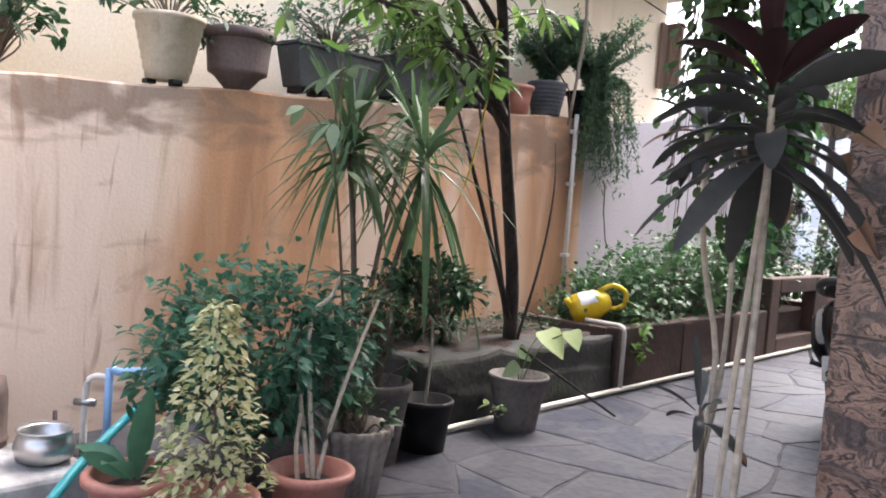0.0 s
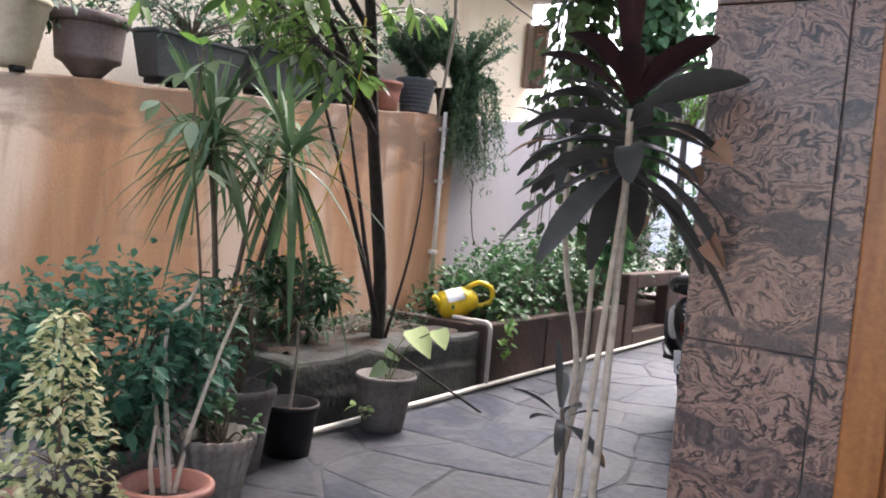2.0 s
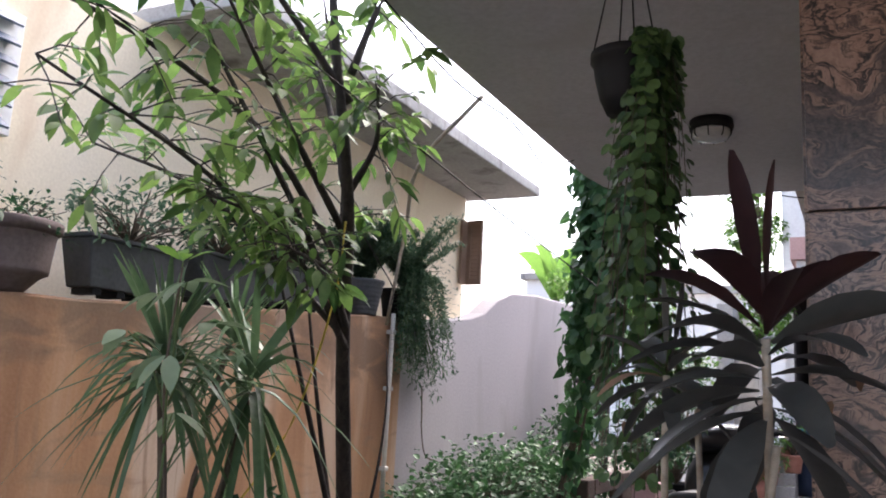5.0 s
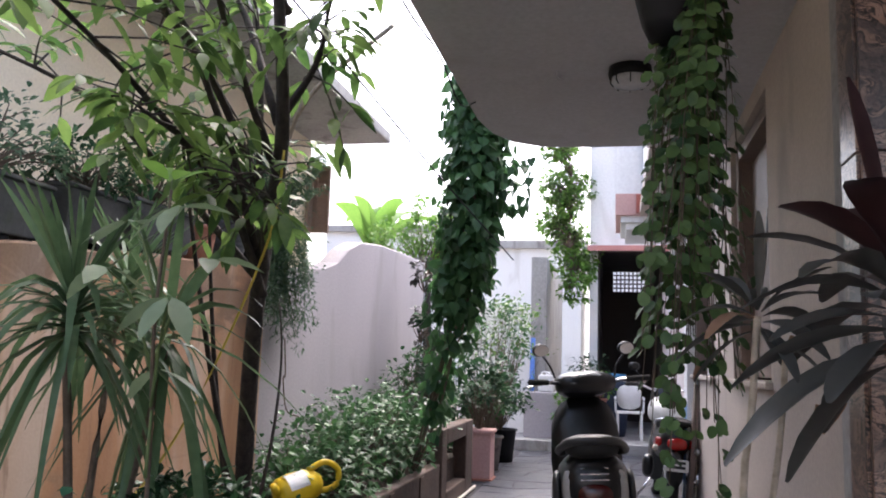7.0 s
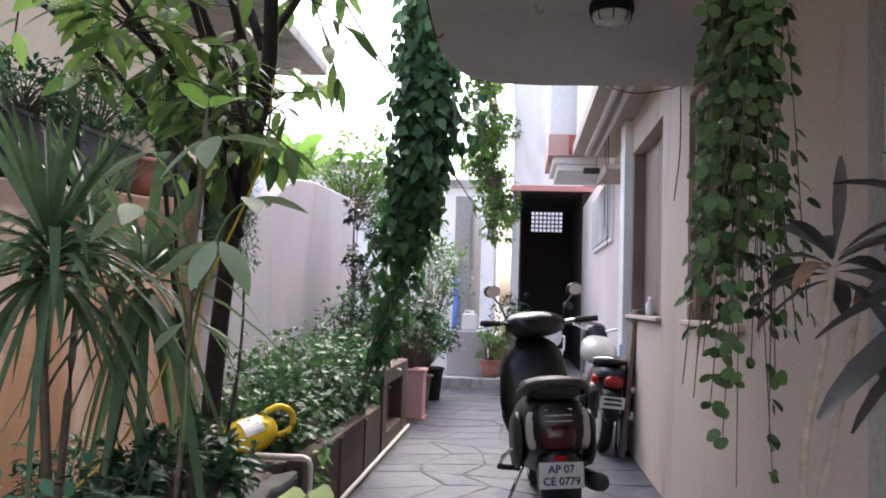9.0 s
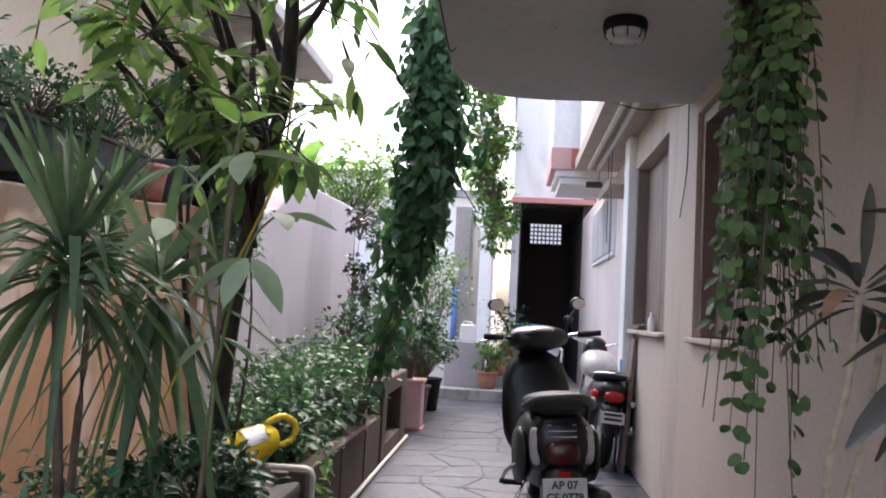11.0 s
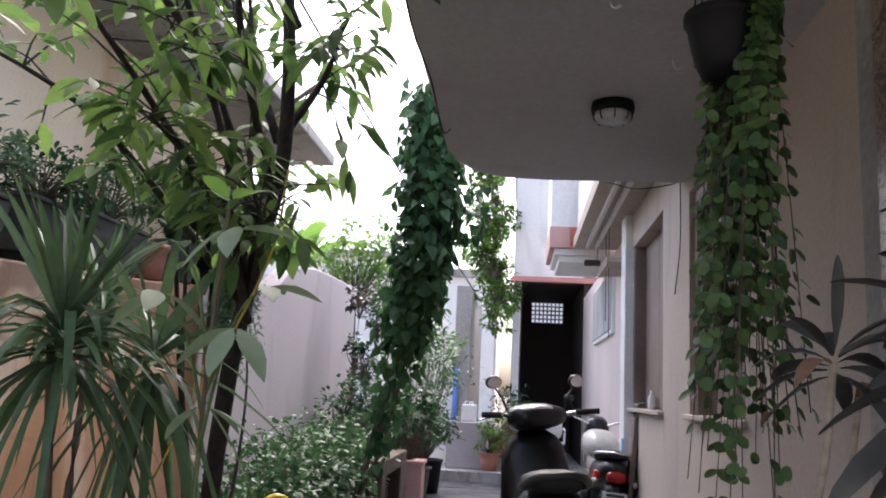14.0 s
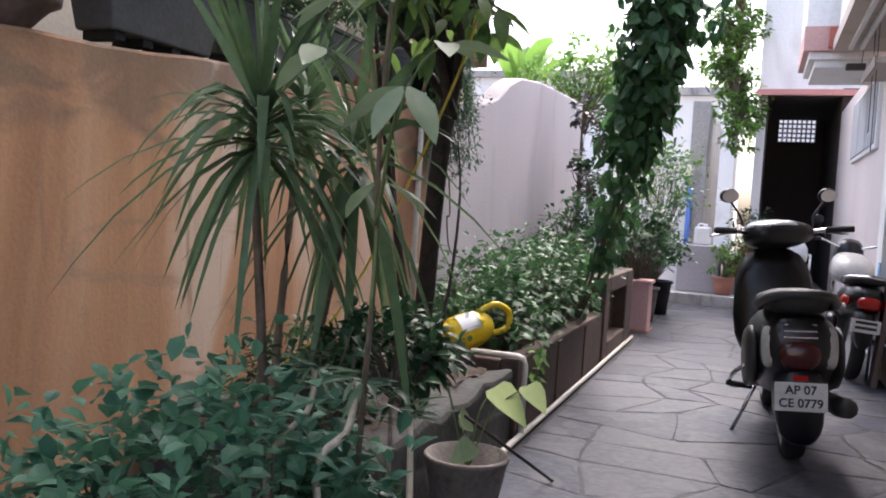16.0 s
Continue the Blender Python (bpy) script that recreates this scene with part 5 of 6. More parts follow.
for y0, y1, h, lab, mat, zc in ((1.53, 2.14, 0.25, "slate grey trough of ferny plants", LEAF_ROSE, 0.20), (2.24, 2.70, 0.25, "slate grey trough with dry stems", LEAF_DARK, 0.16), (2.76, 3.36, 0.24, "slate grey trough of bright green plants", LEAF_MID, 0.24)):
    zt = trough(y0, y1, h, lab)
    q = plant("trough_plant", (-0.09, (y0 + y1) / 2, zt + 0.02), "leafy plants growing out of a grey trough")
    bush(q, (0.02, 0, zc * 0.6), (0.22, (y1 - y0) / 2 + 0.08, zc), 52, 11, 0.055, mat, (0, 0, 0), ratio=0.4, lo=-0.7)
x, y, z = on_wall(3.58)
pot("wall_pot", (x, y, z), "small terracotta pot on the wall beside the bucket", 0.08, 0.105, 0.2, TERRA, 0.012, 0.03, group="pots on the wall")
x, y, z = on_wall(3.93)
t = thing("bucket", (x, y, z), "slate grey ribbed bucket used as a pot", "plant pot", "pots on the wall")
bm = bmesh.new()
prof = [(0.105, 0.0)]
for k in range(7):
    r = 0.108 + 0.035 * k / 6
    prof += [(r, 0.03 * k + 0.006), (r + 0.003, 0.03 * k + 0.020), (r, 0.03 * k + 0.028)]
prof += [(0.155, 0.225), (0.155, 0.245), (0.14, 0.245), (0.13, 0.20), (0.01, 0.20)]
lathe(bm, prof, 28)
part("body", bm, SLATEPOT, t, "", True)


def feathery(parent, base, n, hmin, hmax, lean, hang=0):
    """Upright or hanging wands set with fine needles."""
    P, T, paths = [], [], []
    for k in range(n):
        a = rng.uniform(0, 6.28)
        h = rng.uniform(hmin, hmax)
        top = np.array((lean * math.cos(a), lean * math.sin(a), h))
        if hang:
            pts = curve_pts([base, np.array(base) + (rng.uniform(0.03, 0.16), top[1] * 0.7, 0.10), np.array(base) + (rng.uniform(0.12, 0.2), top[1] + rng.normal(0, 0.06), -h)], 22)
        else:
            pts = curve_pts([base, np.array(base) + top * (0.3, 0.3, 0.5), np.array(base) + top], 14)
        paths.append([(p, 0.003) for p in pts])
        for i, p in enumerate(pts[2:]):
            for m in range(13):
                P.append(np.array(p) + rng.normal(0, 0.012, 3))
                T.append(fan_dirs(1, -0.3, 1.0)[0])
    v, f = leaves(P, T, rng.uniform(0.03, 0.06, len(P)), rng.uniform(0.008, 0.015, len(P)), 0.15, LANCE, 0.1)
    mesh_ob("crown", v, f, LEAF_ROSE, parent)
    v, f = tubes(paths, 4)
    mesh_ob("twigwork", v, f, GREENSTEM, parent)["kind"] = "stuff"


q = plant("feathery_shrub", (-0.09, 3.93, 2.06), "feathery grey-green shrub in the ribbed bucket")
feathery(q, (0, 0, 0), 60, 0.25, 0.5, 0.24)
x, y, z = on_wall(4.42)
pot("wall_pot", (x, y, 1.885), "dark pot almost hidden by a hanging shrub", 0.10, 0.13, 0.22, BLACKPOT, group="pots on the wall")
q = plant("hanging_shrub", (-0.04, 4.48, 2.10), "feathery shrub spilling down over the wall's corner")
feathery(q, (0, 0, 0), 60, 0.3, 0.58, 0.40)
feathery(q, (0, 0.05, 0), 30, 0.25, 0.7, 0.34, 1)
bush(q, (0.12, 0.12, -0.22), (0.15, 0.30, 0.52), 90, 16, 0.045, LEAF_ROSE, (0, 0, 0), GREENSTEM, ratio=0.24, lo=-1.0, spread=0.16)
tube("root", curve_pts([(0.12, 0.1, -0.7), (0.16, 0.05, -0.95), (0.1, 0.16, -0.98), (0.12, 0.2, -1.2), (0.2, 0.25, -1.25)], 16), 0.005, BROWNSTEM, q)
db = plant("dark_bush", (-0.25, 0.12, 1.50), "dark small-leaved bush behind the wall")
bush(db, (0.0, 0.0, 0.45), (0.22, 0.26, 0.42), 50, 10, 0.06, LEAF_DARK, (0, 0, 0.1), ratio=0.6)


# ---- the lane's far end ----
sq = thing("square_pot", (0.86, 8.36, 0.0), "square terracotta planter box beside the lane", "plant pot")
bm = box(-0.16, 0.16, -0.16, 0.16, 0.02, 0.5, 0.01)
part("body", bm, PINK, sq)
part("rim", box(-0.18, 0.18, -0.18, 0.18, 0.5, 0.54, 0.01), PINK, sq)
part("base", box(-0.18, 0.18, -0.18, 0.18, -0.003, 0.02, 0.005), TERRA, sq)
pot("plant_pot", (0.86, 10.1, 0.0), "black round pot at the lane's side", 0.17, 0.21, 0.42, BLACKPOT)
pot("plant_pot", (0.82, 9.2, 0.0), "grey pot between the planter boxes", 0.15, 0.19, 0.4, GREYPOT)
for x, y, z, r, mat in ((0.86, 8.36, 0.5, 0.36, LEAF_DARK), (0.82, 9.2, 0.4, 0.38, LEAF_MID), (0.86, 10.1, 0.4, 0.40, LEAF_DARK), (0.45, 8.8, 0.1, 0.45, LEAF_MID)):
    q = plant("leafy_shrub", (x, y, z), "leafy green shrub in a pot along the lane")
    bush(q, (0, 0, 0.42), (r, r, 0.45), 50, 10, 0.085, mat, (0, 0, 0), ratio=0.6)
q = plant("tall_shrub", (0.7, 9.8, 0.0), "tall sparse shrub with pink and green leaves")
bush(q, (0.1, 0, 1.5), (0.6, 0.7, 0.7), 60, 8, 0.09, LEAF_MID, (0, 0, 0), ratio=0.55)
q = plant("sunlit_shrub", (0.6, 11.2, 0.0), "pale sunlit shrub at the lane's end")
bush(q, (0.2, 0, 1.7), (0.6, 0.5, 0.6), 60, 8, 0.10, LEAF_TREE, (0, 0, 0), ratio=0.5)
cn = thing("jerrycan", (1.27, 12.3, 0.84), "white plastic water can on the plinth", "jerrycan")
part("body", box(-0.12, 0.12, -0.10, 0.10, 0, 0.27, 0.03), WHITE, cn)
tube("neck", [(0.04, 0, 0.265), (0.04, 0, 0.32)], 0.03, WHITE, cn)
tube("handle", curve_pts([(-0.08, 0, 0.265), (-0.06, 0, 0.31), (0.0, 0, 0.31), (0.015, 0, 0.265)], 10), 0.012, WHITE, cn)
bp = thing("blue_pole", (0.98, 12.85, 0.15), "thin blue plastic pole against the wall", "pole")
tube("pole", [(0, 0, 0), (0.02, 0, 1.55)], 0.04, plain("blue_plastic", (0.10, 0.22, 0.62), 0.4), bp)
for x, y, z, mat, s in ((1.62, 12.0, 0.15, LEAF_BRIGHT, 0.42), (1.75, 12.35, 0.33, LEAF_TREE, 0.45), (2.05, 12.7, 0.5, LEAF_BRIGHT, 0.4), (1.95, 12.95, 0.6, LEAF_DARK, 0.6)):
    pot("plant_pot", (x, y, z), "red clay pot on the far steps", 0.11, 0.15, 0.26, TERRA, group="pots on the steps")
    q = plant("leafy_shrub", (x, y, z + 0.22), "bright leafy plant in a clay pot on the steps")
    bush(q, (0, 0, s * 0.55), (s * 0.6, s * 0.6, s * 0.6), 30, 9, 0.09, mat, (0, 0, 0), ratio=0.4)
iv = plant("ivy", (1.45, 13.5, 0.15), "ivy cascading over the mouldy wall and up the house")
for k in range(26):
    zz = rng.uniform(2.2, 5.4)
    bush(iv, (rng.uniform(-0.35, 0.35) if zz > 3.0 else rng.uniform(0.0, 0.4), rng.uniform(-0.2, 0.5), zz), (0.3, 0.25, 0.35), 24, 10, 0.085, LEAF_BRIGHT if k % 4 else LEAF_TREE, (0.1, 0.1, zz - 0.3), ratio=0.7, lo=-0.9)
ft = thing("far_tree", (-0.65, 12.0, 0.0), "bright green tree beyond the lilac wall", "tree")
tube("trunk", [(0, 0, 0), (0.05, 0, 1.5), (0.0, 0.1, 2.9)], [0.09, 0.07, 0.04], BARK, ft)
for c in ((0, 0, 3.2), (0.5, 0.2, 3.4), (-0.5, 0.1, 3.3), (0.1, 0.2, 3.7), (0.7, 0, 2.9)):
    bush(ft, c, (0.5, 0.45, 0.4), 40, 11, 0.10, LEAF_BRIGHT, (0, 0.1, 2.5), ratio=0.5, lo=-0.8)
bn = thing("banana_plant", (-2.2, 14.0, 0.0), "banana plant with broad bright leaves", "plant")
tube("trunk", [(0, 0, 0), (0, 0, 2.2), (0.05, 0, 3.4)], [0.12, 0.10, 0.06], GREENSTEM, bn)
for k in range(9):
    a = 2.4 * k
    v, f = leaves([(0.05, 0, 3.3)], [(math.cos(a), math.sin(a), 1.2 + 0.3 * k)], 2.1, 0.42, 0.5, STRAP, 0.2)
    mesh_ob("leaf", v, f, LEAF_BRIGHT, bn, smooth=True)


# ---- two-wheelers ----
SCOOTBLACK = plain("black_scooter_paint", (0.009, 0.009, 0.010), 0.30, vary=0.3)
SCOOTGREY = plain("grey_scooter_plastic", (0.045, 0.045, 0.043), 0.5, vary=0.3)
RUBBER = plain("tyre_rubber", (0.015, 0.015, 0.015), 0.85, vary=0.3)
SEATVINYL = two_scale("dusty_seat_vinyl", (0.008, 0.008, 0.008), (0.030, 0.029, 0.027), 0.65, 8, 50, 0.2)
CHROME = plain("chrome", (0.7, 0.7, 0.72), 0.15, 1.0, vary=0.1)
REDLENS = plain("red_lamp_lens", (0.42, 0.015, 0.012), 0.15)
DARKLENS = plain("dark_red_lamp_lens", (0.07, 0.012, 0.012), 0.12)
CLEARLENS = plain("clear_lamp_lens", (0.48, 0.46, 0.42), 0.15)
PLATEWHITE = plain("number_plate_white", (0.74, 0.73, 0.70), 0.5)
MIRROR = plain("mirror_glass", (0.75, 0.76, 0.78), 0.03, 1.0, vary=0.02)
RACEWHITE = plain("white_bike_paint", (0.62, 0.60, 0.55), 0.3)


def loft(bm, sections, seg=20, power=2.6):
    """A body through rounded cross-sections (y, half width, z low, z high)."""
    rings = []
    for y, hw, z0, z1 in sections:
        ring = []
        for k in range(seg):
            w = 2 * math.pi * k / seg
            c, s = math.cos(w), math.sin(w)
            ring.append(bm.verts.new((hw * math.copysign(abs(c) ** (2 / power), c), y, (z0 + z1) / 2 + (z1 - z0) / 2 * math.copysign(abs(s) ** (2 / power), s))))
        rings.append(ring)
    for a, b in zip(rings, rings[1:]):
        for k in range(seg):
            bm.faces.new((a[k], a[(k + 1) % seg], b[(k + 1) % seg], b[k]))
    bm.faces.new(rings[0])
    bm.faces.new(rings[-1][::-1])
    return bm


def wheel(parent, y, r, w):
    bm = bmesh.new()
    lathe(bm, [(r - 0.06, -w / 2), (r - 0.025, -w / 2), (r - 0.006, -w * 0.3), (r, 0.0), (r - 0.006, w * 0.3), (r - 0.025, w / 2), (r - 0.06, w / 2)], 32)
    bmesh.ops.transform(bm, matrix=Matrix.Translation((0, y, r)) @ Matrix.Rotation(radians(90), 4, "Y"), verts=bm.verts)
    wh = part("wheel", bm, RUBBER, parent, "black rubber tyre", True)
    bm = bmesh.new()
    lathe(bm, [(0.03, -w / 2 - 0.01), (r - 0.08, -w / 2 - 0.004), (r - 0.061, -w / 2), (r - 0.061, w / 2), (r - 0.08, w / 2 + 0.004), (0.03, w / 2 + 0.01)], 28)
    bmesh.ops.transform(bm, matrix=Matrix.Translation((0, y, r)) @ Matrix.Rotation(radians(90), 4, "Y"), verts=bm.verts)
    part("rim", bm, CHROME, wh, "steel rim", True)


def lettering(text, parent, x, y, z, size):
    """Raised black letters, facing back."""
    cu = bpy.data.curves.new("lettering", "FONT")
    cu.body, cu.size, cu.extrude, cu.align_x, cu.align_y = text, size, 0.0008, "CENTER", "CENTER"
    cu.offset = 0.0012
    tmp = new("lettering_curve", cu)
    bpy.context.view_layer.update()
    me = bpy.data.meshes.new_from_object(tmp.evaluated_get(bpy.context.evaluated_depsgraph_get()))
    bpy.data.objects.remove(tmp)
    me.materials.append(BLACKPAINT)
    me.transform(Matrix.Translation((x, y, z)) @ Matrix.Rotation(radians(90), 4, "X"))
    ob = new("lettering", me)
    ob.parent = parent


def scooter(loc, turn):
    s = thing("scooter", loc, "black scooter parked on the lane, seen from behind", "scooter")
    s.rotation_euler = (radians(0), radians(-4), radians(turn))
    s.scale = (1.08, 1.06, 1.1)
    wheel(s, 0.0, 0.235, 0.10)
    wheel(s, 1.22, 0.235, 0.095)
    part("tail_body", loft(bmesh.new(), [(-0.36, 0.10, 0.50, 0.66), (-0.34, 0.135, 0.46, 0.70), (-0.22, 0.175, 0.40, 0.72), (0.0, 0.20, 0.30, 0.72), (0.25, 0.20, 0.28, 0.70), (0.42, 0.15, 0.28, 0.62)]), SCOOTBLACK, s, "glossy black tail body", True)
    for sx in (-1, 1):
        part("side_panel", loft(bmesh.new(), [(-0.26, 0.012, 0.44, 0.62), (-0.1, 0.03, 0.36, 0.64), (0.15, 0.035, 0.30, 0.60), (0.3, 0.015, 0.32, 0.5)]), SCOOTGREY, s, "grey side panel", True).location.x = sx * 0.185
        part("indicator", loft(bmesh.new(), [(-0.345, 0.018, 0.50, 0.62), (-0.33, 0.032, 0.48, 0.66), (-0.25, 0.03, 0.48, 0.66)]), CLEARLENS, s, "pale indicator lens", True).location.x = sx * 0.128
    part("tail_lamp", loft(bmesh.new(), [(-0.385, 0.06, 0.50, 0.58), (-0.375, 0.085, 0.48, 0.60), (-0.33, 0.09, 0.48, 0.60)]), DARKLENS, s, "dark red tail lamp", True)
    for k in range(3):
        part("tail_trim", box(-0.07, 0.07, -0.375 + 0.012 * k, -0.355 + 0.012 * k, 0.615 + 0.026 * k, 0.625 + 0.026 * k, 0.003), CHROME, s)
    part("reflector", box(-0.032, 0.032, -0.392, -0.378, 0.435, 0.46, 0.004), REDLENS, s, "red reflector")
    part("mudguard", loft(bmesh.new(), [(-0.38, 0.085, 0.16, 0.47), (-0.365, 0.10, 0.15, 0.48), (-0.28, 0.11, 0.20, 0.5), (-0.18, 0.10, 0.36, 0.5)]), SCOOTBLACK, s, "dark plastic mudguard", True)
    pt = part("number_plate", box(-0.108, 0.108, -0.398, -0.390, 0.305, 0.43, 0.004), PLATEWHITE, s, "white number plate with black letters")
    lettering("AP 07", pt, 0.0, -0.3995, 0.397, 0.052)
    lettering("CE 0779", pt, 0.0, -0.3995, 0.340, 0.052)
    part("seat", loft(bmesh.new(), [(-0.33, 0.08, 0.74, 0.79), (-0.30, 0.125, 0.71, 0.81), (-0.1, 0.15, 0.70, 0.815), (0.12, 0.155, 0.69, 0.79), (0.3, 0.13, 0.68, 0.77), (0.46, 0.085, 0.66, 0.745)]), SEATVINYL, s, "dusty black vinyl seat", True)
    tube("grab_rail", curve_pts([(-0.15, 0.0, 0.72), (-0.165, -0.22, 0.75), (-0.11, -0.38, 0.80), (0, -0.42, 0.81), (0.11, -0.38, 0.80), (0.165, -0.22, 0.75), (0.15, 0.0, 0.72)], 30), 0.022, SCOOTGREY, s, "broad grey grab rail")
    part("floorboard", box(-0.17, 0.17, 0.40, 0.95, 0.26, 0.31, 0.015), SCOOTGREY, s)
    part("front_apron", loft(bmesh.new(), [(0.90, 0.16, 0.28, 0.60), (0.94, 0.225, 0.30, 0.86), (1.00, 0.22, 0.36, 0.97), (1.06, 0.15, 0.44, 0.98), (1.10, 0.07, 0.5, 0.9)]), SCOOTBLACK, s, "black front apron", True)
    part("front_mudguard", loft(bmesh.new(), [(0.98, 0.05, 0.36, 0.46), (1.1, 0.075, 0.40, 0.52), (1.3, 0.075, 0.38, 0.5), (1.42, 0.04, 0.3, 0.38)]), SCOOTBLACK, s, "", True)
    part("handlebar_cowl", loft(bmesh.new(), [(0.86, 0.09, 0.98, 1.06), (0.90, 0.17, 0.95, 1.09), (0.98, 0.18, 0.93, 1.10), (1.06, 0.13, 0.92, 1.06), (1.10, 0.06, 0.94, 1.02)]), SCOOTBLACK, s, "black handlebar cowl with dials", True)
    part("instrument_glass", loft(bmesh.new(), [(0.872, 0.06, 1.035, 1.075), (0.88, 0.075, 1.03, 1.085), (0.92, 0.07, 1.06, 1.095)]), GLASSF, s, "grey instrument glass", True)
    for sx in (-1, 1):
        gb = tube("handlebar", [(sx * 0.14, 0.96, 1.02), (sx * 0.24, 0.93, 1.035), (sx * 0.36, 0.88, 1.04)], 0.013, CHROME, s)
        tube("grip", [(sx * 0.25, 0.925, 1.036), (sx * 0.375, 0.873, 1.041)], 0.019, RUBBER, gb)
        tube("lever", curve_pts([(sx * 0.2, 0.98, 1.03), (sx * 0.28, 0.97, 1.02), (sx * 0.38, 0.93, 1.01)], 8), 0.006, CHROME, gb)
        ms = tube("mirror", curve_pts([(sx * 0.19, 0.95, 1.06), (sx * 0.21, 0.96, 1.13), (sx * 0.26, 0.95, 1.20)], 8), 0.006, SCOOTBLACK, s, "round black mirror on a stalk")
        bm = bmesh.new()
        lathe(bm, [(0.02, -0.012), (0.05, -0.004), (0.052, 0.006), (0.03, 0.018)], 20)
        bmesh.ops.transform(bm, matrix=Matrix.Translation((sx * 0.27, 0.945, 1.235)) @ Matrix.Rotation(radians(-80), 4, "X") @ Matrix.Diagonal((1, 0.8, 1, 1)), verts=bm.verts)
        part("mirror_head", bm, SCOOTBLACK, ms, "", True)
        bm = bmesh.new()
        bmesh.ops.create_circle(bm, cap_ends=True, segments=20, radius=0.045)
        bmesh.ops.transform(bm, matrix=Matrix.Translation((sx * 0.27, 0.931, 1.232)) @ Matrix.Rotation(radians(-80), 4, "X") @ Matrix.Diagonal((1, 0.8, 1, 1)), verts=bm.verts)
        part("mirror_glass", bm, MIRROR, ms)
    steer = Matrix.Translation((0, 1.0, 0)) @ Matrix.Rotation(radians(24), 4, "Z") @ Matrix.Diagonal((1.12, 1.12, 1.0, 1)) @ Matrix.Translation((0, -1.0, 0.03))
    for ob in s.children:
        if ob.name.split(".")[0] in ("handlebar_cowl", "instrument_glass", "handlebar", "mirror"):
            ob.matrix_basis = steer
    tube("exhaust", [(0.19, 0.2, 0.26), (0.20, -0.05, 0.27), (0.20, -0.3, 0.31)], [0.03, 0.05, 0.045], SCOOTGREY, s)
    tube("side_stand", [(-0.14, 0.35, 0.27), (-0.26, 0.42, 0.005)], 0.010, CHROME, s)
    tube("footrest", [(-0.17, 0.12, 0.31), (-0.29, 0.10, 0.33)], 0.014, RUBBER, s)
    tube("leg_guard", curve_pts([(-0.18, -0.05, 0.46), (-0.26, -0.02, 0.40), (-0.27, 0.2, 0.30), (-0.18, 0.3, 0.28)], 14), 0.010, CHROME, s)
    return s


scooter((2.28, 4.02, 0.0), 4)


def motorbike(loc, turn):
    s = thing("motorbike", loc, "black and red motorbike with a white tank cowl", "motorbike")
    s.rotation_euler = (0, radians(4), radians(turn))
    wheel(s, 0.0, 0.29, 0.10)
    wheel(s, 1.28, 0.29, 0.09)
    part("tail_body", loft(bmesh.new(), [(-0.38, 0.05, 0.66, 0.74), (-0.3, 0.11, 0.60, 0.78), (-0.05, 0.14, 0.52, 0.78), (0.25, 0.15, 0.46, 0.76)]), SCOOTBLACK, s, "", True)
    for sx in (-1, 1):
        part("tail_stripe", loft(bmesh.new(), [(-0.3, 0.012, 0.62, 0.68), (0.0, 0.02, 0.58, 0.68), (0.2, 0.012, 0.56, 0.64)]), REDLENS, s, "red tail stripe", True).location.x = sx * 0.13
        part("indicator", loft(bmesh.new(), [(-0.36, 0.02, 0.58, 0.62), (-0.32, 0.025, 0.57, 0.63)]), CLEARLENS, s, "", True).location.x = sx * 0.17
    part("tail_lamp", loft(bmesh.new(), [(-0.41, 0.06, 0.62, 0.68), (-0.39, 0.08, 0.60, 0.70), (-0.32, 0.08, 0.60, 0.70)]), REDLENS, s, "red tail lamp", True)
    pt = part("number_plate", box(-0.10, 0.10, -0.418, -0.410, 0.43, 0.53, 0.004), PLATEWHITE, s, "white number plate with black marks")
    for zz in (0.455, 0.495):
        part("plate_mark", box(-0.075, 0.075, -0.4195, -0.4185, zz, zz + 0.022), BLACKPAINT, pt)
    part("mudguard", loft(bmesh.new(), [(-0.40, 0.05, 0.30, 0.56), (-0.36, 0.07, 0.30, 0.60), (-0.2, 0.07, 0.52, 0.62), (0.1, 0.06, 0.56, 0.62)]), SCOOTBLACK, s, "", True)
    part("seat", loft(bmesh.new(), [(-0.32, 0.09, 0.80, 0.85), (-0.1, 0.14, 0.77, 0.86), (0.2, 0.15, 0.74, 0.83), (0.5, 0.10, 0.72, 0.80)]), SEATVINYL, s, "", True)
    tube("grab_rail", curve_pts([(-0.15, 0.0, 0.78), (-0.16, -0.25, 0.83), (0, -0.40, 0.85), (0.16, -0.25, 0.83), (0.15, 0.0, 0.78)], 20), 0.012, CHROME, s)
    part("tank", loft(bmesh.new(), [(0.48, 0.09, 0.74, 0.86), (0.6, 0.16, 0.72, 0.96), (0.85, 0.17, 0.72, 1.0), (1.02, 0.10, 0.76, 0.94)]), RACEWHITE, s, "white and grey fuel tank", True)
    part("engine", box(-0.14, 0.14, 0.40, 0.85, 0.24, 0.62, 0.04), SCOOTGREY, s)
    part("headlamp_cowl", loft(bmesh.new(), [(1.02, 0.10, 0.84, 1.08), (1.12, 0.13, 0.80, 1.12), (1.24, 0.10, 0.82, 1.02), (1.28, 0.05, 0.86, 0.98)]), SCOOTBLACK, s, "", True)
    tube("handlebar", curve_pts([(-0.38, 0.92, 1.08), (-0.25, 1.0, 1.09), (0, 1.06, 1.02), (0.25, 1.0, 1.09), (0.38, 0.92, 1.08)], 20), 0.012, CHROME, s)
    for sx in (-1, 1):
        tube("fork", [(sx * 0.08, 1.08, 0.98), (sx * 0.08, 1.28, 0.29)], 0.02, CHROME, s)
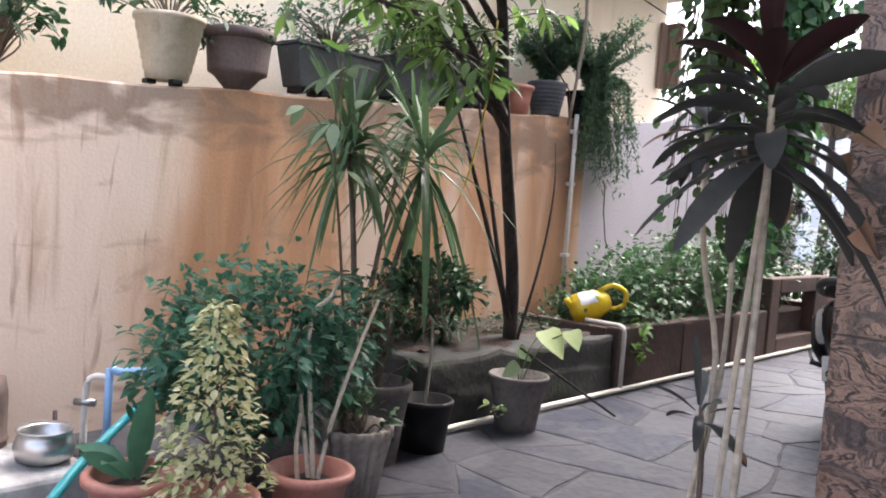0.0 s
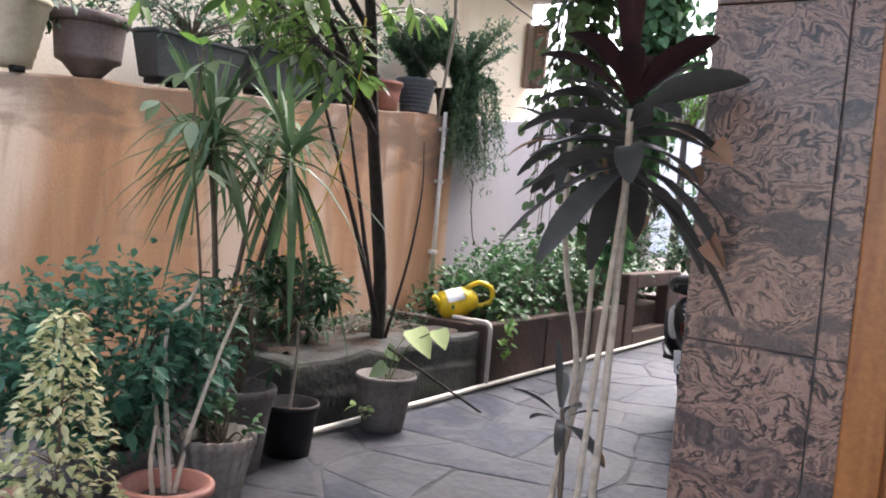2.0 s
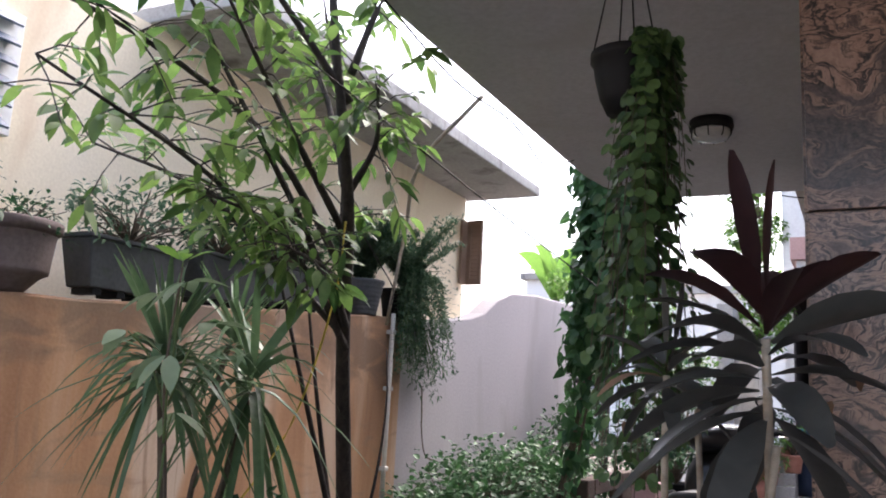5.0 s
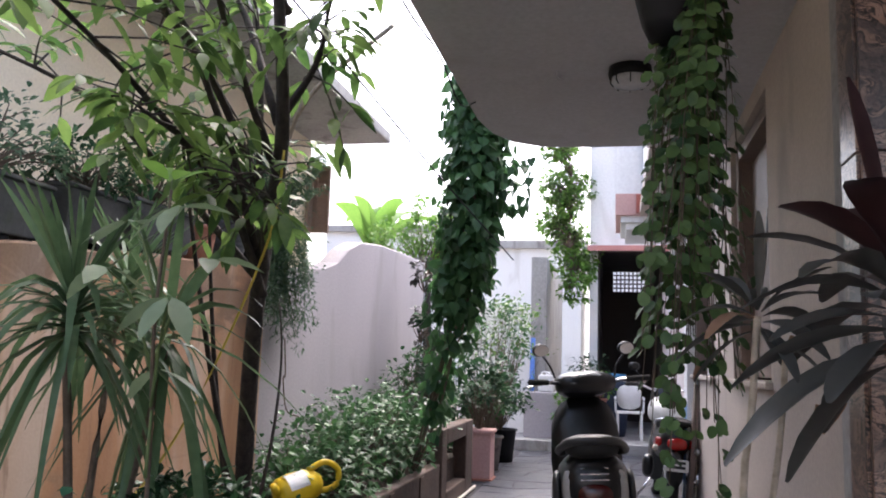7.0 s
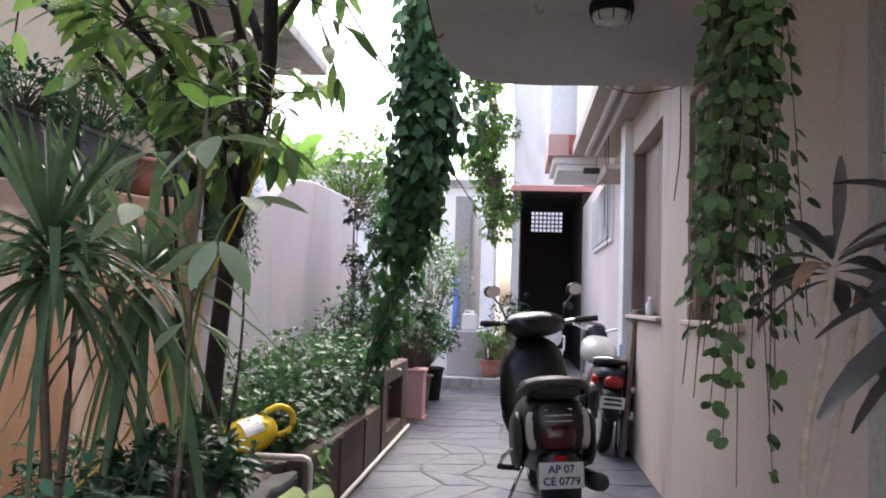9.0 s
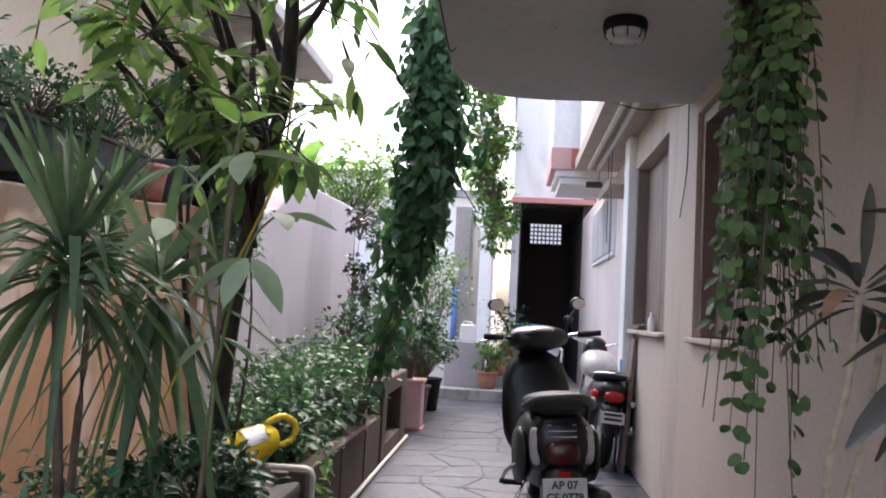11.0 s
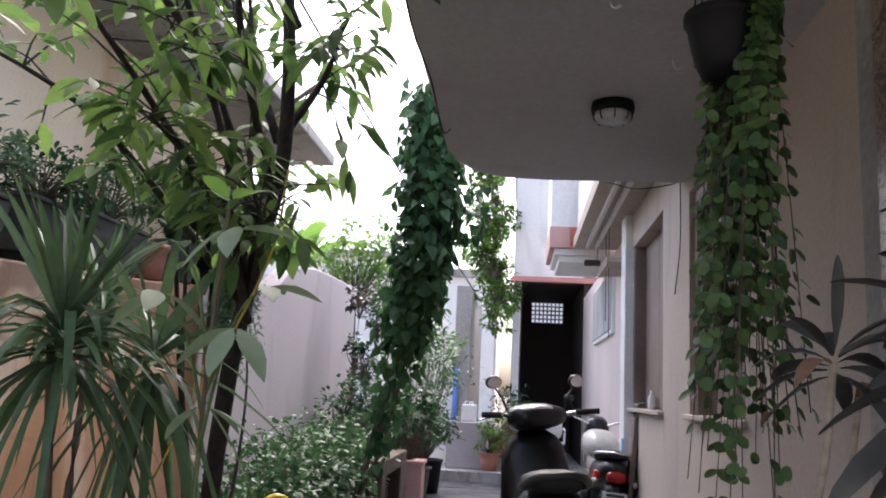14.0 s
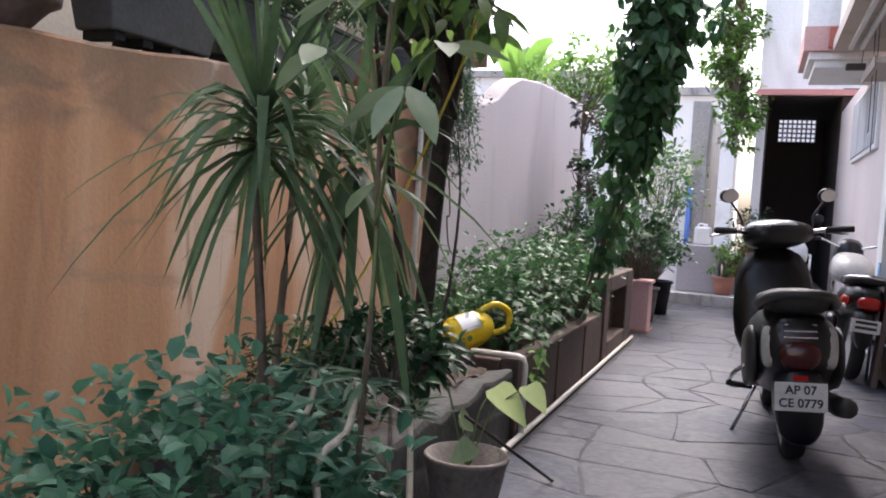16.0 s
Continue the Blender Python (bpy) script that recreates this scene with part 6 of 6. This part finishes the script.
        tube("grip", [(sx * 0.27, 0.99, 1.09), (sx * 0.39, 0.915, 1.08)], 0.018, RUBBER, s)
        ms = tube("mirror", curve_pts([(sx * 0.22, 1.0, 1.09), (sx * 0.27, 1.0, 1.18), (sx * 0.31, 0.98, 1.24)], 8), 0.006, SCOOTBLACK, s)
        part("mirror_head", loft(bmesh.new(), [(0.955, 0.02, 1.24, 1.29), (0.965, 0.055, 1.225, 1.305), (0.985, 0.05, 1.23, 1.30), (0.995, 0.02, 1.25, 1.28)]), SCOOTBLACK, ms, "", True).location.x = sx * 0.32
        part("saddle_guard", loft(bmesh.new(), [(-0.15, 0.03, 0.36, 0.5), (-0.05, 0.05, 0.32, 0.52), (0.1, 0.03, 0.36, 0.5)]), SCOOTBLACK, s, "", True).location.x = sx * 0.2
    tube("exhaust", [(0.16, 0.5, 0.3), (0.19, 0.1, 0.30), (0.20, -0.3, 0.38)], [0.025, 0.045, 0.05], CHROME, s)
    tube("side_stand", [(-0.12, 0.45, 0.27), (-0.28, 0.5, 0.005)], 0.010, CHROME, s)


motorbike((2.80, 6.75, 0.0), 2)
# odds and ends against the east wall
bd = thing("board", (2.95, 6.55, 0.0), "dark plank leaning against the wall behind the bikes", "board")
part("plank", box(-0.02, 0.02, -0.10, 0.10, 0.0, 1.15, 0.004, Matrix.Rotation(radians(4.5), 4, "Y")), BROWNJAMB, bd)
cb = thing("blue_stick", (2.94, 6.85, 0.0), "thin blue mop handle leaning in the corner", "stick")
tube("stick", [(0, 0, 0), (0.03, 0.03, 0.95)], 0.012, BLUEPIPE, cb)
cloth = thing("cloth", (3.10, 6.55, 1.24), "dark cloth and a small bottle on the window ledge", "cloth")
bm = bmesh.new()
bmesh.ops.create_grid(bm, x_segments=10, y_segments=10, size=0.5)
for v in bm.verts:
    x, y = v.co.x * 0.22, v.co.y * 0.30
    v.co = Vector((x, y, 0.03 + 0.03 * noise.noise(Vector((x * 14, y * 14, 3))))) if x > -0.06 else Vector((-0.062 + 0.01 * noise.noise(Vector((y * 20, x * 9, 1))), y, 0.03 + (x + 0.06) * 3.0))
part("fabric", bm, SEATVINYL, cloth, "", True)
sb = thing("small_bottle", (3.12, 6.2, 1.224), "white plastic bottle on the window ledge", "bottle")
bm = bmesh.new()
lathe(bm, [(0.03, 0), (0.032, 0.02), (0.032, 0.10), (0.012, 0.13), (0.014, 0.16)], 16)
part("body", bm, WHITE, sb, "", True)
chair = thing("plastic_chair", (2.55, 12.6, 0.15), "white plastic chair at the passage's mouth", "chair")
part("seat", box(-0.21, 0.21, -0.2, 0.2, 0.40, 0.43, 0.012), WHITE, chair)
part("backrest", loft(bmesh.new(), [(0.18, 0.20, 0.45, 0.82), (0.215, 0.20, 0.45, 0.84)]), WHITE, chair, "", True)
for sx in (-0.18, 0.18):
    for sy in (-0.17, 0.17):
        part("leg", box(sx - 0.02, sx + 0.02, sy - 0.02, sy + 0.02, 0, 0.40, 0.004), WHITE, chair)
    tube("armrest", curve_pts([(sx * 1.15, -0.18, 0.42), (sx * 1.2, -0.15, 0.62), (sx * 1.2, 0.16, 0.64)], 10), 0.018, WHITE, chair)
dm = thing("water_drum", (2.25, 13.2, 0.15), "dark blue plastic drum with a bright blue lid", "drum")
bm = bmesh.new()
lathe(bm, [(0.24, 0), (0.27, 0.15), (0.28, 0.5), (0.27, 0.85), (0.24, 0.95)], 28)
part("body", bm, plain("dark_blue_plastic", (0.03, 0.05, 0.10), 0.5), dm, "", True)
bm = bmesh.new()
lathe(bm, [(0.25, 0.951), (0.26, 0.97), (0.25, 1.0), (0.05, 1.01)], 28)
part("lid", bm, plain("bright_blue_plastic", (0.05, 0.26, 0.50), 0.4), dm, "bright blue lid", True)

# ---- slate flags of the lane ----
lane = new("paving")
tagged(lane, "irregular grey-blue slate flags laid along the lane", "paving", kind="structure")
prg = random.Random(11)
nx, ny = 5, 38
X0, X1, Y0, Y1 = 0.985, 3.04, -4.2, 11.64
grid = {}
for i in range(nx + 1):
    for j in range(ny + 1):
        x = X0 + (X1 - X0) * i / nx
        y = Y0 + (Y1 - Y0) * j / ny
        if 0 < i < nx:
            x += prg.uniform(-0.16, 0.16)
        if 0 < j < ny:
            y += prg.uniform(-0.15, 0.15)
        grid[i, j] = (x, y)


def flag(corners):
    """One flag: a rough-edged polygon with a worn, bevelled rim."""
    cx = sum(c[0] for c in corners) / len(corners)
    cy = sum(c[1] for c in corners) / len(corners)
    outer = []
    for a, b in zip(corners, corners[1:] + corners[:1]):
        for t in (0.04, 0.36, 0.68, 0.96):
            outer.append((a[0] + (b[0] - a[0]) * t + prg.uniform(-0.013, 0.013), a[1] + (b[1] - a[1]) * t + prg.uniform(-0.013, 0.013)))
    lift = prg.uniform(-0.001, 0.002)
    V, n = [], len(outer)
    for s, z in ((0.007, -0.006), (0.012, 0.0005 + lift), (0.035, 0.002 + lift)):
        for x, y in outer:
            d = math.hypot(x - cx, y - cy)
            V.append((x - (x - cx) / d * s, y - (y - cy) / d * s, z))
    V.append((cx, cy, 0.002 + lift))
    F = []
    for r in range(2):
        for k in range(n):
            F.append((r * n + k, r * n + (k + 1) % n, (r + 1) * n + (k + 1) % n, (r + 1) * n + k))
    for k in range(n):
        F.append((2 * n + k, 2 * n + (k + 1) % n, 3 * n))
    mesh_ob("flagstone", V, F, SLATE, lane)


used = set()
for j in range(ny):
    for i in range(nx):
        if (i, j) in used:
            continue
        if i + 1 < nx and (i + 1, j) not in used and prg.random() < 0.28:
            flag([grid[i, j], grid[i + 1, j], grid[i + 2, j], grid[i + 2, j + 1], grid[i + 1, j + 1], grid[i, j + 1]])
            used.add((i + 1, j))
        else:
            flag([grid[i, j], grid[i + 1, j], grid[i + 1, j + 1], grid[i, j + 1]])
for i in range(10):
    for j in range(7):
        x, y = 3.06 + i * 0.6, -4.2 + j * 0.75
        flag([(x, y), (x + 0.6, y), (x + 0.6, y + 0.75), (x, y + 0.75)])
